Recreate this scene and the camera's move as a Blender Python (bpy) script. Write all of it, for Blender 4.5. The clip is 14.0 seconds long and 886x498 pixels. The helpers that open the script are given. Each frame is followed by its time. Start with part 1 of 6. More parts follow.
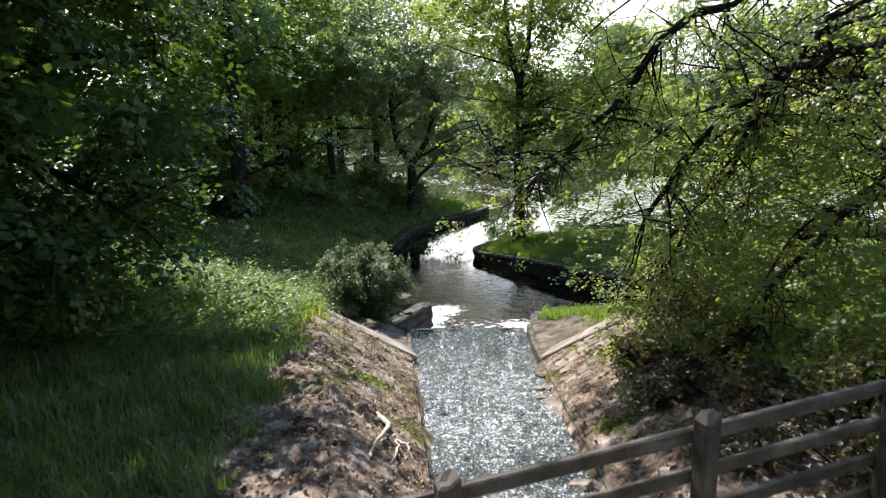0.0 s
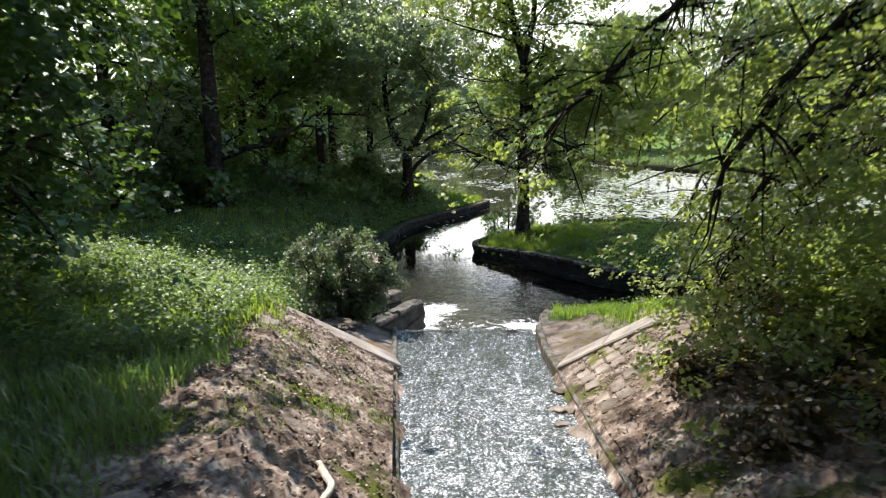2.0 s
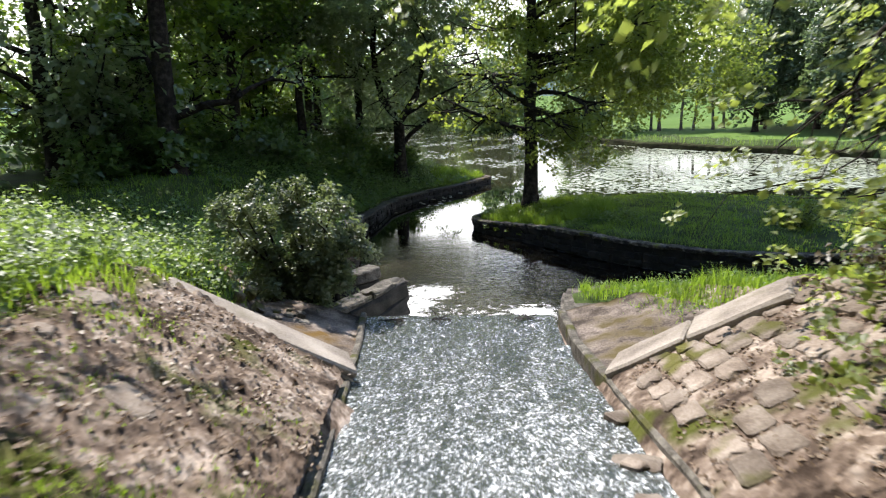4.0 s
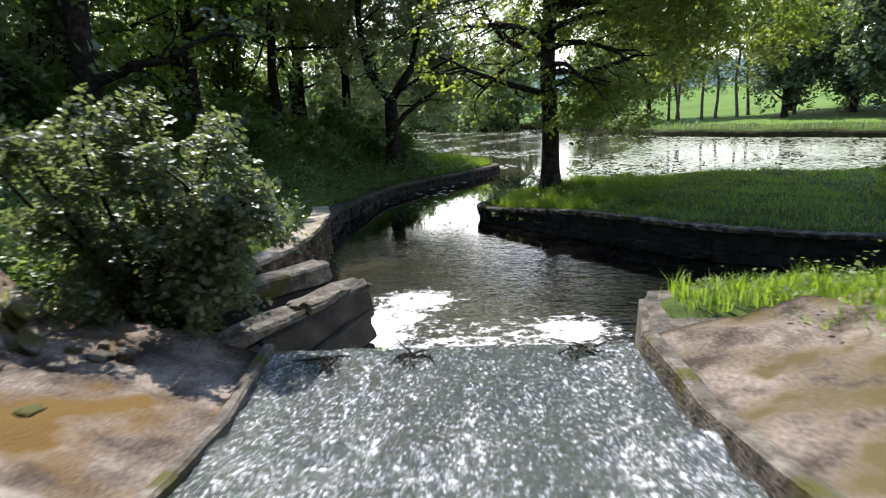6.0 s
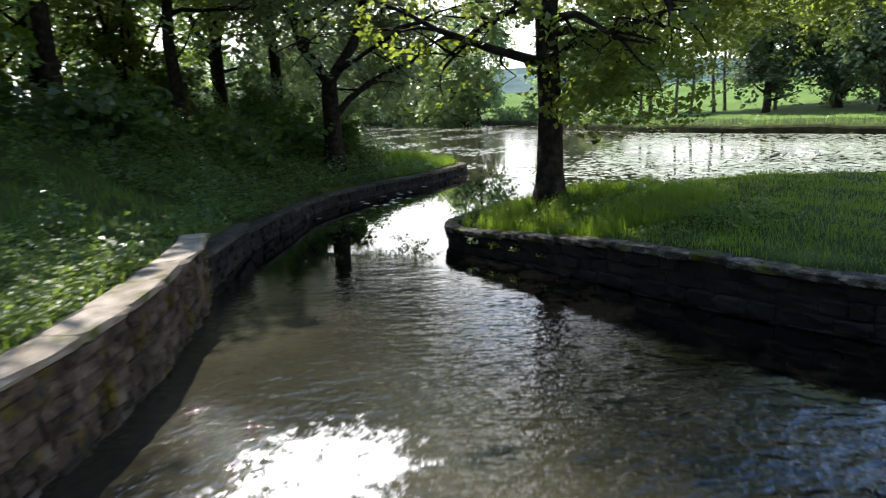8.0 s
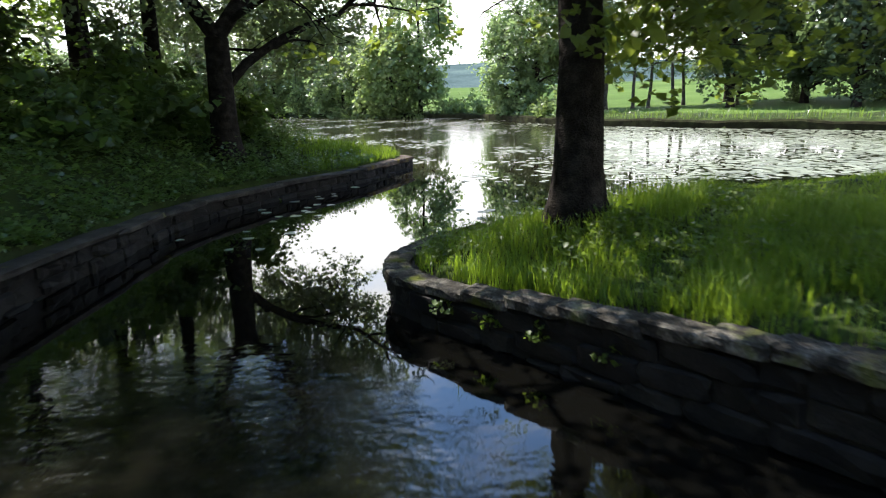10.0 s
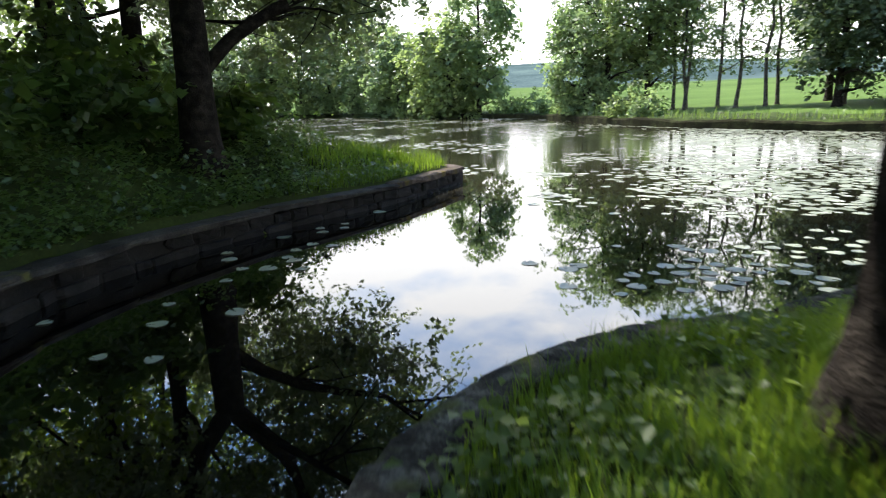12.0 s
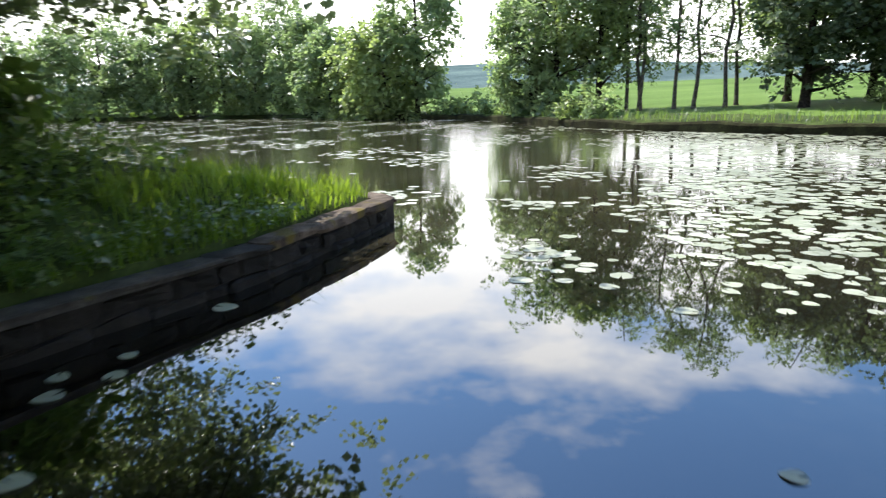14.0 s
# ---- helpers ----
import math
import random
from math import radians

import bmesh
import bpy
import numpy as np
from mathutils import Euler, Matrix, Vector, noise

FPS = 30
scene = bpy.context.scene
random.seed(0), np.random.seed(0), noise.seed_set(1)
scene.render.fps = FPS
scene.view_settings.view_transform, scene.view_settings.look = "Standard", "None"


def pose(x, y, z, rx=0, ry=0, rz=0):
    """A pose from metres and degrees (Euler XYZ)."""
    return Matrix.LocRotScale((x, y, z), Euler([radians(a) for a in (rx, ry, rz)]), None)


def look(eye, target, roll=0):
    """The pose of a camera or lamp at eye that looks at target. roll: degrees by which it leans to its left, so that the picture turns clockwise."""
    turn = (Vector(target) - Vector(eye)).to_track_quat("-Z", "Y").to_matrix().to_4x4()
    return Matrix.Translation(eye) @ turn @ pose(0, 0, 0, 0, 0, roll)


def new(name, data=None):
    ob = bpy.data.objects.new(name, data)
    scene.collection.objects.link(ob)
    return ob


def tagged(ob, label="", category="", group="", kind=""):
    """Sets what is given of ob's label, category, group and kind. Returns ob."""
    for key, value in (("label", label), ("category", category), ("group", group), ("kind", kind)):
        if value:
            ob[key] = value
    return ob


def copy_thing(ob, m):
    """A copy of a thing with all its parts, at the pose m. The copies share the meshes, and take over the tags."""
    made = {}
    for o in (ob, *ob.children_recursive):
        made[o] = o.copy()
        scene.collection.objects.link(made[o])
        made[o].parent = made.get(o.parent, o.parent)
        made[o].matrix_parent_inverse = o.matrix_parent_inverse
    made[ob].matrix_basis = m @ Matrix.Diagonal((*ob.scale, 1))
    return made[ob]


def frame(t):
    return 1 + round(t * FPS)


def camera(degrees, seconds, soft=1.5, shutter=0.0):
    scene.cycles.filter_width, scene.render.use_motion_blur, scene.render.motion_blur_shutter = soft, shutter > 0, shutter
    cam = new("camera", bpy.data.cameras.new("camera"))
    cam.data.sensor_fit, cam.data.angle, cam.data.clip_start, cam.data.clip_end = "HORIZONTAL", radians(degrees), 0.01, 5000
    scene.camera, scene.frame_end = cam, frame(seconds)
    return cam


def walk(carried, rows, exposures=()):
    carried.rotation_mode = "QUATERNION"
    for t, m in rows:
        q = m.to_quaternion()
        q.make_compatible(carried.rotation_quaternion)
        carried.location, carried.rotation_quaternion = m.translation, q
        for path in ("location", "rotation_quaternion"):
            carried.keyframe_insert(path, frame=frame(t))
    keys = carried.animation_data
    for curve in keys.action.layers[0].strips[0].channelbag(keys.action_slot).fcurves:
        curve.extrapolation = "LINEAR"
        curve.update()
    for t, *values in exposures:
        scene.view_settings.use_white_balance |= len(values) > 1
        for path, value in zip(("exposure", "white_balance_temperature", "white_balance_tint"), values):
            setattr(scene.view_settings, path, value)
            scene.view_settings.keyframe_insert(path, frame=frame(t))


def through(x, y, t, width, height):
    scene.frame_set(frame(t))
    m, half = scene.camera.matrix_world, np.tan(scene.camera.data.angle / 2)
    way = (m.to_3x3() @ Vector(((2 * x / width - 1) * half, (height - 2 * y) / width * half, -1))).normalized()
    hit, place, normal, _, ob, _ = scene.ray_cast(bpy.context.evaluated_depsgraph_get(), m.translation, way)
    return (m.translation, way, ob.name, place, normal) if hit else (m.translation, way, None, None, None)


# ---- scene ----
cam = camera(69.8, 14.0, soft=1.2, shutter=0.5)
EXPOSURE = 1.3
PATH = [
    (0, (1.217, 1.331, 6.827), (1.104, 3.284, 6.411), -1.5),
    (0.5, (1.221, 1.901, 6.83), (1.11, 3.855, 6.418), -1.7),
    (1, (1.235, 2.533, 6.727), (1.123, 4.488, 6.321), -1.9),
    (1.5, (1.223, 3.166, 6.37), (1.11, 5.12, 5.96), -1.6),
    (2, (1.217, 3.87, 5.95), (1.104, 5.824, 5.538), -1.4),
    (2.5, (1.23, 4.65, 5.592), (1.116, 6.604, 5.177), -1.6),
    (3, (1.226, 5.492, 5.322), (1.111, 7.446, 4.91), -1.7),
    (3.5, (1.226, 6.381, 4.876), (1.112, 8.334, 4.461), -2.0),
    (3.7, (1.222, 6.816, 4.785), (1.106, 8.763, 4.342), -1.6),
    (5.8, (1.223, 11.725, 3.321), (1.083, 13.677, 2.896), -2.9),
    (6, (1.215, 12.163, 3.262), (1.072, 14.115, 2.837), -3.0),
    (6.5, (1.228, 13.59, 3.063), (1.08, 15.543, 2.646), -3.0),
    (7, (1.086, 15.154, 3.087), (0.944, 17.105, 2.657), -2.7),
    (7.5, (0.962, 16.646, 2.901), (0.849, 18.599, 2.471), -2.7),
    (8, (0.95, 18.239, 2.83), (0.937, 20.19, 2.392), -2.6),
    (8.5, (0.918, 19.877, 2.808), (1.018, 21.821, 2.365), -2.3),
    (8.7, (0.905, 20.561, 2.706), (1.041, 22.501, 2.256), -2.1),
    (10.8, (1.156, 26.501, 2.059), (1.335, 28.44, 1.602), -1.4),
    (11, (1.237, 26.973, 2.034), (1.394, 28.914, 1.58), -1.4),
    (11.5, (1.311, 28.168, 2.021), (1.385, 30.114, 1.568), -1.3),
    (12, (1.41, 29.419, 2.002), (1.409, 31.367, 1.552), -1.4),
    (12.5, (1.454, 30.785, 1.961), (1.411, 32.734, 1.511), -1.3),
    (13, (1.535, 32.296, 1.965), (1.499, 34.245, 1.516), -1.2),
    (13.5, (1.64, 33.816, 1.946), (1.699, 35.763, 1.494), -1.2),
    (14, (1.768, 35.291, 1.901), (1.952, 37.23, 1.449), -1.2),
]
walk(cam, [(t, look(eye, target, roll)) for t, eye, target, roll in PATH], exposures=[(0.0, EXPOSURE), (14.0, EXPOSURE)])

# ---- light ----
SUN_AZ, SUN_EL = 32.0, 54.0  # degrees left of straight ahead, and above the horizon
SUN_DIR = Vector((-math.sin(radians(SUN_AZ)) * math.cos(radians(SUN_EL)), math.cos(radians(SUN_AZ)) * math.cos(radians(SUN_EL)), math.sin(radians(SUN_EL))))
sun = new("sun", bpy.data.lights.new("sun", "SUN"))
sun.data.energy, sun.data.angle, sun.data.color = 5.0, radians(0.6), (1.0, 0.95, 0.88)
sun.matrix_world = look(SUN_DIR * 60, (0, 0, 0))

world = bpy.data.worlds.new("sky")
scene.world = world
world.use_nodes = True
wn, wl = world.node_tree.nodes, world.node_tree.links
wn.clear()
sky = wn.new("ShaderNodeTexSky")
sky.sky_type, sky.sun_disc = "NISHITA", False
sky.sun_elevation, sky.sun_rotation = radians(SUN_EL), radians(-SUN_AZ)
sky.air_density, sky.dust_density, sky.ozone_density = 1.1, 0.3, 3.0
coord = wn.new("ShaderNodeTexCoord")
clouds = wn.new("ShaderNodeTexNoise")
clouds.inputs["Scale"].default_value, clouds.inputs["Detail"].default_value, clouds.inputs["Roughness"].default_value = 2.3, 7.0, 0.55
stretch = wn.new("ShaderNodeMapping")
stretch.inputs["Scale"].default_value = (1.0, 1.0, 2.6)
stretch.inputs["Location"].default_value = (0.35, 0.1, 0.2)
band = wn.new("ShaderNodeSeparateXYZ")
low = wn.new("ShaderNodeMapRange")
low.inputs["From Min"].default_value, low.inputs["From Max"].default_value = 0.17, 0.42
low.inputs["To Min"].default_value, low.inputs["To Max"].default_value = 0.33, -0.05
total = wn.new("ShaderNodeMath")
cover = wn.new("ShaderNodeMapRange")
cover.inputs["From Min"].default_value, cover.inputs["From Max"].default_value = 0.50, 0.68
blend = wn.new("ShaderNodeMix")
blend.data_type = "RGBA"
blend.inputs["B"].default_value = (14.5, 14.5, 14.6, 1)
background = wn.new("ShaderNodeBackground")
background.inputs["Strength"].default_value = 0.085
output = wn.new("ShaderNodeOutputWorld")
wl.new(coord.outputs["Generated"], stretch.inputs["Vector"])
wl.new(stretch.outputs["Vector"], clouds.inputs["Vector"])
wl.new(coord.outputs["Generated"], band.inputs["Vector"])
wl.new(band.outputs["Z"], low.inputs["Value"])
wl.new(clouds.outputs["Fac"], total.inputs[0])
wl.new(low.outputs["Result"], total.inputs[1])
wl.new(total.outputs["Value"], cover.inputs["Value"])
wl.new(cover.outputs["Result"], blend.inputs["Factor"])
clear = wn.new("ShaderNodeVectorMath")
clear.operation = "MULTIPLY"
clear.inputs[1].default_value = (1.25, 1.5, 1.72)
wl.new(sky.outputs["Color"], clear.inputs[0])
wl.new(clear.outputs["Vector"], blend.inputs["A"])
wl.new(blend.outputs["Result"], background.inputs["Color"])
wl.new(background.outputs["Background"], output.inputs["Surface"])


# ---- materials ----
def ramp(nodes, stops):
    r = nodes.new("ShaderNodeValToRGB")
    while len(r.color_ramp.elements) < len(stops):
        r.color_ramp.elements.new(0.5)
    for e, (p, c) in zip(r.color_ramp.elements, stops):
        e.position, e.color = p, (*c, 1)
    return r


def material(name, stops, scale=3.0, fine=40.0, rough=0.85, bump=0.3, spec=0.3, vary=0.0, stain=None, depth=0.02):
    """Colour by a coarse noise through stops, broken by a fine noise; bump from both; vary: brightness from piece to piece."""
    m = bpy.data.materials.new(name)
    m.use_nodes = True
    n, l = m.node_tree.nodes, m.node_tree.links
    p = n["Principled BSDF"]
    p.inputs["Roughness"].default_value = rough
    p.inputs["Specular IOR Level"].default_value = spec
    g = n.new("ShaderNodeNewGeometry")
    a, b = n.new("ShaderNodeTexNoise"), n.new("ShaderNodeTexNoise")
    for t, s in ((a, scale), (b, fine)):
        t.inputs["Scale"].default_value, t.inputs["Detail"].default_value = s, 6.0
        l.new(g.outputs["Position"], t.inputs["Vector"])
    mix = n.new("ShaderNodeMath")
    mix.operation = "MULTIPLY_ADD"
    l.new(b.outputs["Fac"], mix.inputs[0])
    mix.inputs[1].default_value = 0.5
    sub = n.new("ShaderNodeMath")
    sub.operation = "SUBTRACT"
    l.new(a.outputs["Fac"], sub.inputs[0])
    sub.inputs[1].default_value = 0.25
    l.new(sub.outputs["Value"], mix.inputs[2])
    r = ramp(n, stops)
    l.new(mix.outputs["Value"], r.inputs["Fac"])
    colour = r.outputs["Color"]
    if stain:
        tint, size, lo, hi = stain
        c = n.new("ShaderNodeTexNoise")
        c.inputs["Scale"].default_value, c.inputs["Detail"].default_value = size, 8.0
        l.new(g.outputs["Position"], c.inputs["Vector"])
        mr = n.new("ShaderNodeMapRange")
        mr.inputs["From Min"].default_value, mr.inputs["From Max"].default_value = lo, hi
        l.new(c.outputs["Fac"], mr.inputs["Value"])
        mx = n.new("ShaderNodeMix")
        mx.data_type = "RGBA"
        l.new(mr.outputs["Result"], mx.inputs["Factor"])
        l.new(colour, mx.inputs["A"])
        mx.inputs["B"].default_value = (*tint, 1)
        colour = mx.outputs["Result"]
    if vary:
        o = n.new("ShaderNodeObjectInfo")
        mr = n.new("ShaderNodeMapRange")
        mr.inputs["To Min"].default_value, mr.inputs["To Max"].default_value = 1 - vary, 1 + vary
        l.new(o.outputs["Random"], mr.inputs["Value"])
        vm = n.new("ShaderNodeVectorMath")
        vm.operation = "SCALE"
        l.new(colour, vm.inputs[0])
        l.new(mr.outputs["Result"], vm.inputs["Scale"])
        colour = vm.outputs["Vector"]
    l.new(colour, p.inputs["Base Color"])
    bp = n.new("ShaderNodeBump")
    bp.inputs["Strength"].default_value, bp.inputs["Distance"].default_value = bump, depth
    l.new(mix.outputs["Value"], bp.inputs["Height"])
    l.new(bp.outputs["Normal"], p.inputs["Normal"])
    return m


def leafy(name, dark, light, through=(0.25, 0.4, 0.05), share=0.35, gloss=0.35, rough=0.45):
    """Leaves and blades: each one its own green, light shining through."""
    m = bpy.data.materials.new(name)
    m.use_nodes = True
    n, l = m.node_tree.nodes, m.node_tree.links
    p = n["Principled BSDF"]
    p.inputs["Roughness"].default_value, p.inputs["Specular IOR Level"].default_value = rough, gloss
    g = n.new("ShaderNodeNewGeometry")
    r = ramp(n, [(0.0, dark), (0.6, tuple((a + b) / 2 for a, b in zip(dark, light))), (1.0, light)])
    l.new(g.outputs["Random Per Island"], r.inputs["Fac"])
    big = n.new("ShaderNodeTexNoise")
    big.inputs["Scale"].default_value = 0.6
    l.new(g.outputs["Position"], big.inputs["Vector"])
    mr = n.new("ShaderNodeMapRange")
    mr.inputs["From Min"].default_value, mr.inputs["From Max"].default_value = 0.3, 0.7
    mr.inputs["To Min"].default_value, mr.inputs["To Max"].default_value = 0.75, 1.25
    l.new(big.outputs["Fac"], mr.inputs["Value"])
    vm = n.new("ShaderNodeVectorMath")
    vm.operation = "SCALE"
    l.new(r.outputs["Color"], vm.inputs[0])
    l.new(mr.outputs["Result"], vm.inputs["Scale"])
    l.new(vm.outputs["Vector"], p.inputs["Base Color"])
    t = n.new("ShaderNodeBsdfTranslucent")
    t.inputs["Color"].default_value = (*through, 1)
    mx = n.new("ShaderNodeMixShader")
    mx.inputs["Fac"].default_value = share
    l.new(p.outputs["BSDF"], mx.inputs[1])
    l.new(t.outputs["BSDF"], mx.inputs[2])
    l.new(mx.outputs["Shader"], n["Material Output"].inputs["Surface"])
    return m


EARTH = material("earth", [(0.3, (0.022, 0.03, 0.010)), (0.5, (0.035, 0.052, 0.014)), (0.7, (0.06, 0.085, 0.022))], 0.9, 22, 0.95, 0.6, 0.1)
PEAT = material("peaty_bank", [(0.3, (0.010, 0.009, 0.005)), (0.5, (0.022, 0.022, 0.010)), (0.7, (0.04, 0.045, 0.018))], 1.4, 14, 0.95, 1.0, 0.05, depth=0.1)
BANK_SOIL = material("bank_soil", [(0.33, (0.035, 0.024, 0.018)), (0.47, (0.11, 0.08, 0.062)), (0.56, (0.17, 0.13, 0.104)), (0.68, (0.31, 0.255, 0.215))], 3.0, 15, 0.95, 1.0, 0.1, stain=((0.055, 0.06, 0.012), 1.3, 0.56, 0.66), depth=0.06)
CONCRETE = material("concrete", [(0.3, (0.12, 0.098, 0.082)), (0.5, (0.22, 0.188, 0.16)), (0.7, (0.32, 0.28, 0.243))], 1.8, 45, 0.9, 0.35, 0.2, stain=((0.10, 0.085, 0.05), 1.1, 0.55, 0.72))
MOSSY = material("mossy_concrete", [(0.32, (0.035, 0.027, 0.021)), (0.5, (0.105, 0.083, 0.069)), (0.68, (0.21, 0.173, 0.148))], 2.5, 40, 0.95, 0.8, 0.1, stain=((0.095, 0.058, 0.018), 1.1, 0.51, 0.60), depth=0.03)
WORN = material("worn_concrete", [(0.32, (0.04, 0.031, 0.025)), (0.5, (0.115, 0.092, 0.077)), (0.68, (0.22, 0.182, 0.156))], 3.0, 36, 0.95, 0.8, 0.1, stain=((0.075, 0.058, 0.028), 1.5, 0.52, 0.62), depth=0.03)
STONE = material("wall_stone", [(0.3, (0.028, 0.020, 0.015)), (0.5, (0.065, 0.048, 0.036)), (0.7, (0.125, 0.098, 0.077))], 4.0, 45, 0.9, 1.0, 0.2, vary=0.4, stain=((0.085, 0.066, 0.014), 2.5, 0.54, 0.64), depth=0.04)
COPING = material("coping_stone", [(0.3, (0.14, 0.115, 0.09)), (0.5, (0.23, 0.195, 0.16)), (0.7, (0.32, 0.28, 0.235))], 3.0, 55, 0.92, 0.5, 0.15, vary=0.18, stain=((0.07, 0.075, 0.02), 2.0, 0.56, 0.68))
# Wet stone darkened further: shade on faces turned from the sun is in its colour.
DARKSTONE = material("shaded_dark_wet_stone", [(0.3, (0.012, 0.010, 0.009)), (0.5, (0.03, 0.027, 0.023)), (0.7, (0.065, 0.059, 0.05))], 3.0, 45, 0.8, 0.7, 0.25, vary=0.3, stain=((0.09, 0.09, 0.012), 2.2, 0.62, 0.72))
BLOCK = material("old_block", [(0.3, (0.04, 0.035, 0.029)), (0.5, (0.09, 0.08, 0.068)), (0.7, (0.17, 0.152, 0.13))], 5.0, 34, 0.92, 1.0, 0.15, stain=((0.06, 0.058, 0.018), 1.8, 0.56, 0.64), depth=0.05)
# Near black: the wet walls' shaded side is put into the base colour.
SHADESTONE = material("shaded_black_wet_stone", [(0.3, (0.004, 0.0036, 0.0032)), (0.5, (0.009, 0.008, 0.007)), (0.7, (0.02, 0.018, 0.015))], 3.0, 45, 0.75, 0.7, 0.25, vary=0.3)
LICHEN = material("lichened_stone", [(0.3, (0.018, 0.016, 0.013)), (0.5, (0.05, 0.045, 0.038)), (0.7, (0.19, 0.175, 0.15))], 6.0, 45, 0.9, 0.9, 0.15, vary=0.3, stain=((0.07, 0.08, 0.012), 3.0, 0.55, 0.66), depth=0.04)
BARK = material("bark", [(0.3, (0.009, 0.007, 0.006)), (0.5, (0.021, 0.017, 0.014)), (0.7, (0.046, 0.039, 0.032))], 6.0, 50, 0.95, 1.0, 0.1, depth=0.05)
PALEBARK = material("grey_bark", [(0.3, (0.04, 0.035, 0.028)), (0.5, (0.085, 0.075, 0.06)), (0.7, (0.14, 0.125, 0.105))], 5.0, 40, 0.95, 0.8, 0.1, depth=0.03)
TIMBER = material("weathered_timber", [(0.3, (0.04, 0.034, 0.029)), (0.5, (0.075, 0.065, 0.056)), (0.7, (0.13, 0.115, 0.10))], 5.0, 70, 0.9, 0.5, 0.2, vary=0.2)
DEADWOOD = material("dead_wood", [(0.3, (0.20, 0.16, 0.12)), (0.5, (0.36, 0.31, 0.25)), (0.7, (0.5, 0.45, 0.38))], 6.0, 60, 0.9, 0.6, 0.15)
MEADOW = material("meadow", [(0.3, (0.05, 0.088, 0.018)), (0.5, (0.072, 0.122, 0.026)), (0.7, (0.10, 0.155, 0.038))], 0.05, 2.0, 0.95, 0.3, 0.05)
# Distance haze is put into the hill's blue-grey base colour.
HILLWOOD = material("hazy_far_hill_wood", [(0.3, (0.045, 0.07, 0.07)), (0.5, (0.07, 0.10, 0.10)), (0.7, (0.10, 0.14, 0.13))], 0.02, 0.3, 1.0, 0.4, 0.0)

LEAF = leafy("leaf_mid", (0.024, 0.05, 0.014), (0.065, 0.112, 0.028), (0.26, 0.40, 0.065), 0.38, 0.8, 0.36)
LEAF_SILVER = leafy("leaf_silver", (0.05, 0.075, 0.04), (0.12, 0.155, 0.085), (0.36, 0.46, 0.16), 0.46, 1.0, 0.34)
# Darker than LEAF: the maple crowns' own shade is put into this green.
LEAF_MAPLE_SHADED = leafy("leaf_maple_shaded", (0.018, 0.042, 0.012), (0.05, 0.095, 0.022), (0.18, 0.32, 0.035), 0.14, 0.2, 0.5)
LEAF_FRESH = leafy("leaf_fresh", (0.035, 0.07, 0.012), (0.085, 0.14, 0.025), (0.35, 0.5, 0.06), 0.42)
LEAF_OLIVE = leafy("leaf_olive", (0.03, 0.052, 0.012), (0.085, 0.118, 0.028), (0.36, 0.45, 0.06), 0.42)
LEAF_OAK = leafy("leaf_oak", (0.042, 0.058, 0.018), (0.13, 0.16, 0.05), (0.42, 0.50, 0.085), 0.45, 0.4)
BRAMBLE = leafy("bramble_leaf", (0.022, 0.018, 0.009), (0.07, 0.05, 0.024), (0.2, 0.14, 0.04), 0.2)
LEAF_GREY = leafy("leaf_grey", (0.03, 0.048, 0.024), (0.09, 0.115, 0.062), (0.26, 0.32, 0.10), 0.32, 0.5, 0.45)
# Haze over the far trees is put into this paler, greyer green.
LEAF_FAR = leafy("leaf_far_hazy", (0.07, 0.11, 0.062), (0.155, 0.21, 0.105), (0.34, 0.47, 0.17), 0.45, 0.3)
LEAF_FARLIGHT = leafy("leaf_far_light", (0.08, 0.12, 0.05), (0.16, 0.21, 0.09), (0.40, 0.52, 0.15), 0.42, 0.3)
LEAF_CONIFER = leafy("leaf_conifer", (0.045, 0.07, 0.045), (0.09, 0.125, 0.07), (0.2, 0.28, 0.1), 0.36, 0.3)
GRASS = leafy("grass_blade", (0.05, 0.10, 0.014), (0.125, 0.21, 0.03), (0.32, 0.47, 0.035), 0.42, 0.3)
HERB = leafy("herb_leaf", (0.055, 0.09, 0.03), (0.14, 0.19, 0.07), (0.30, 0.42, 0.08), 0.36, 0.3)
DRYLEAF = leafy("dry_leaf", (0.08, 0.052, 0.034), (0.21, 0.155, 0.11), (0.2, 0.12, 0.05), 0.15, 0.2)
# Sky sheen on the pads is put into this pale grey-green base.
PAD = leafy("lily_pad", (0.19, 0.215, 0.14), (0.37, 0.39, 0.31), (0.2, 0.3, 0.05), 0.05, 0.7, 0.38)


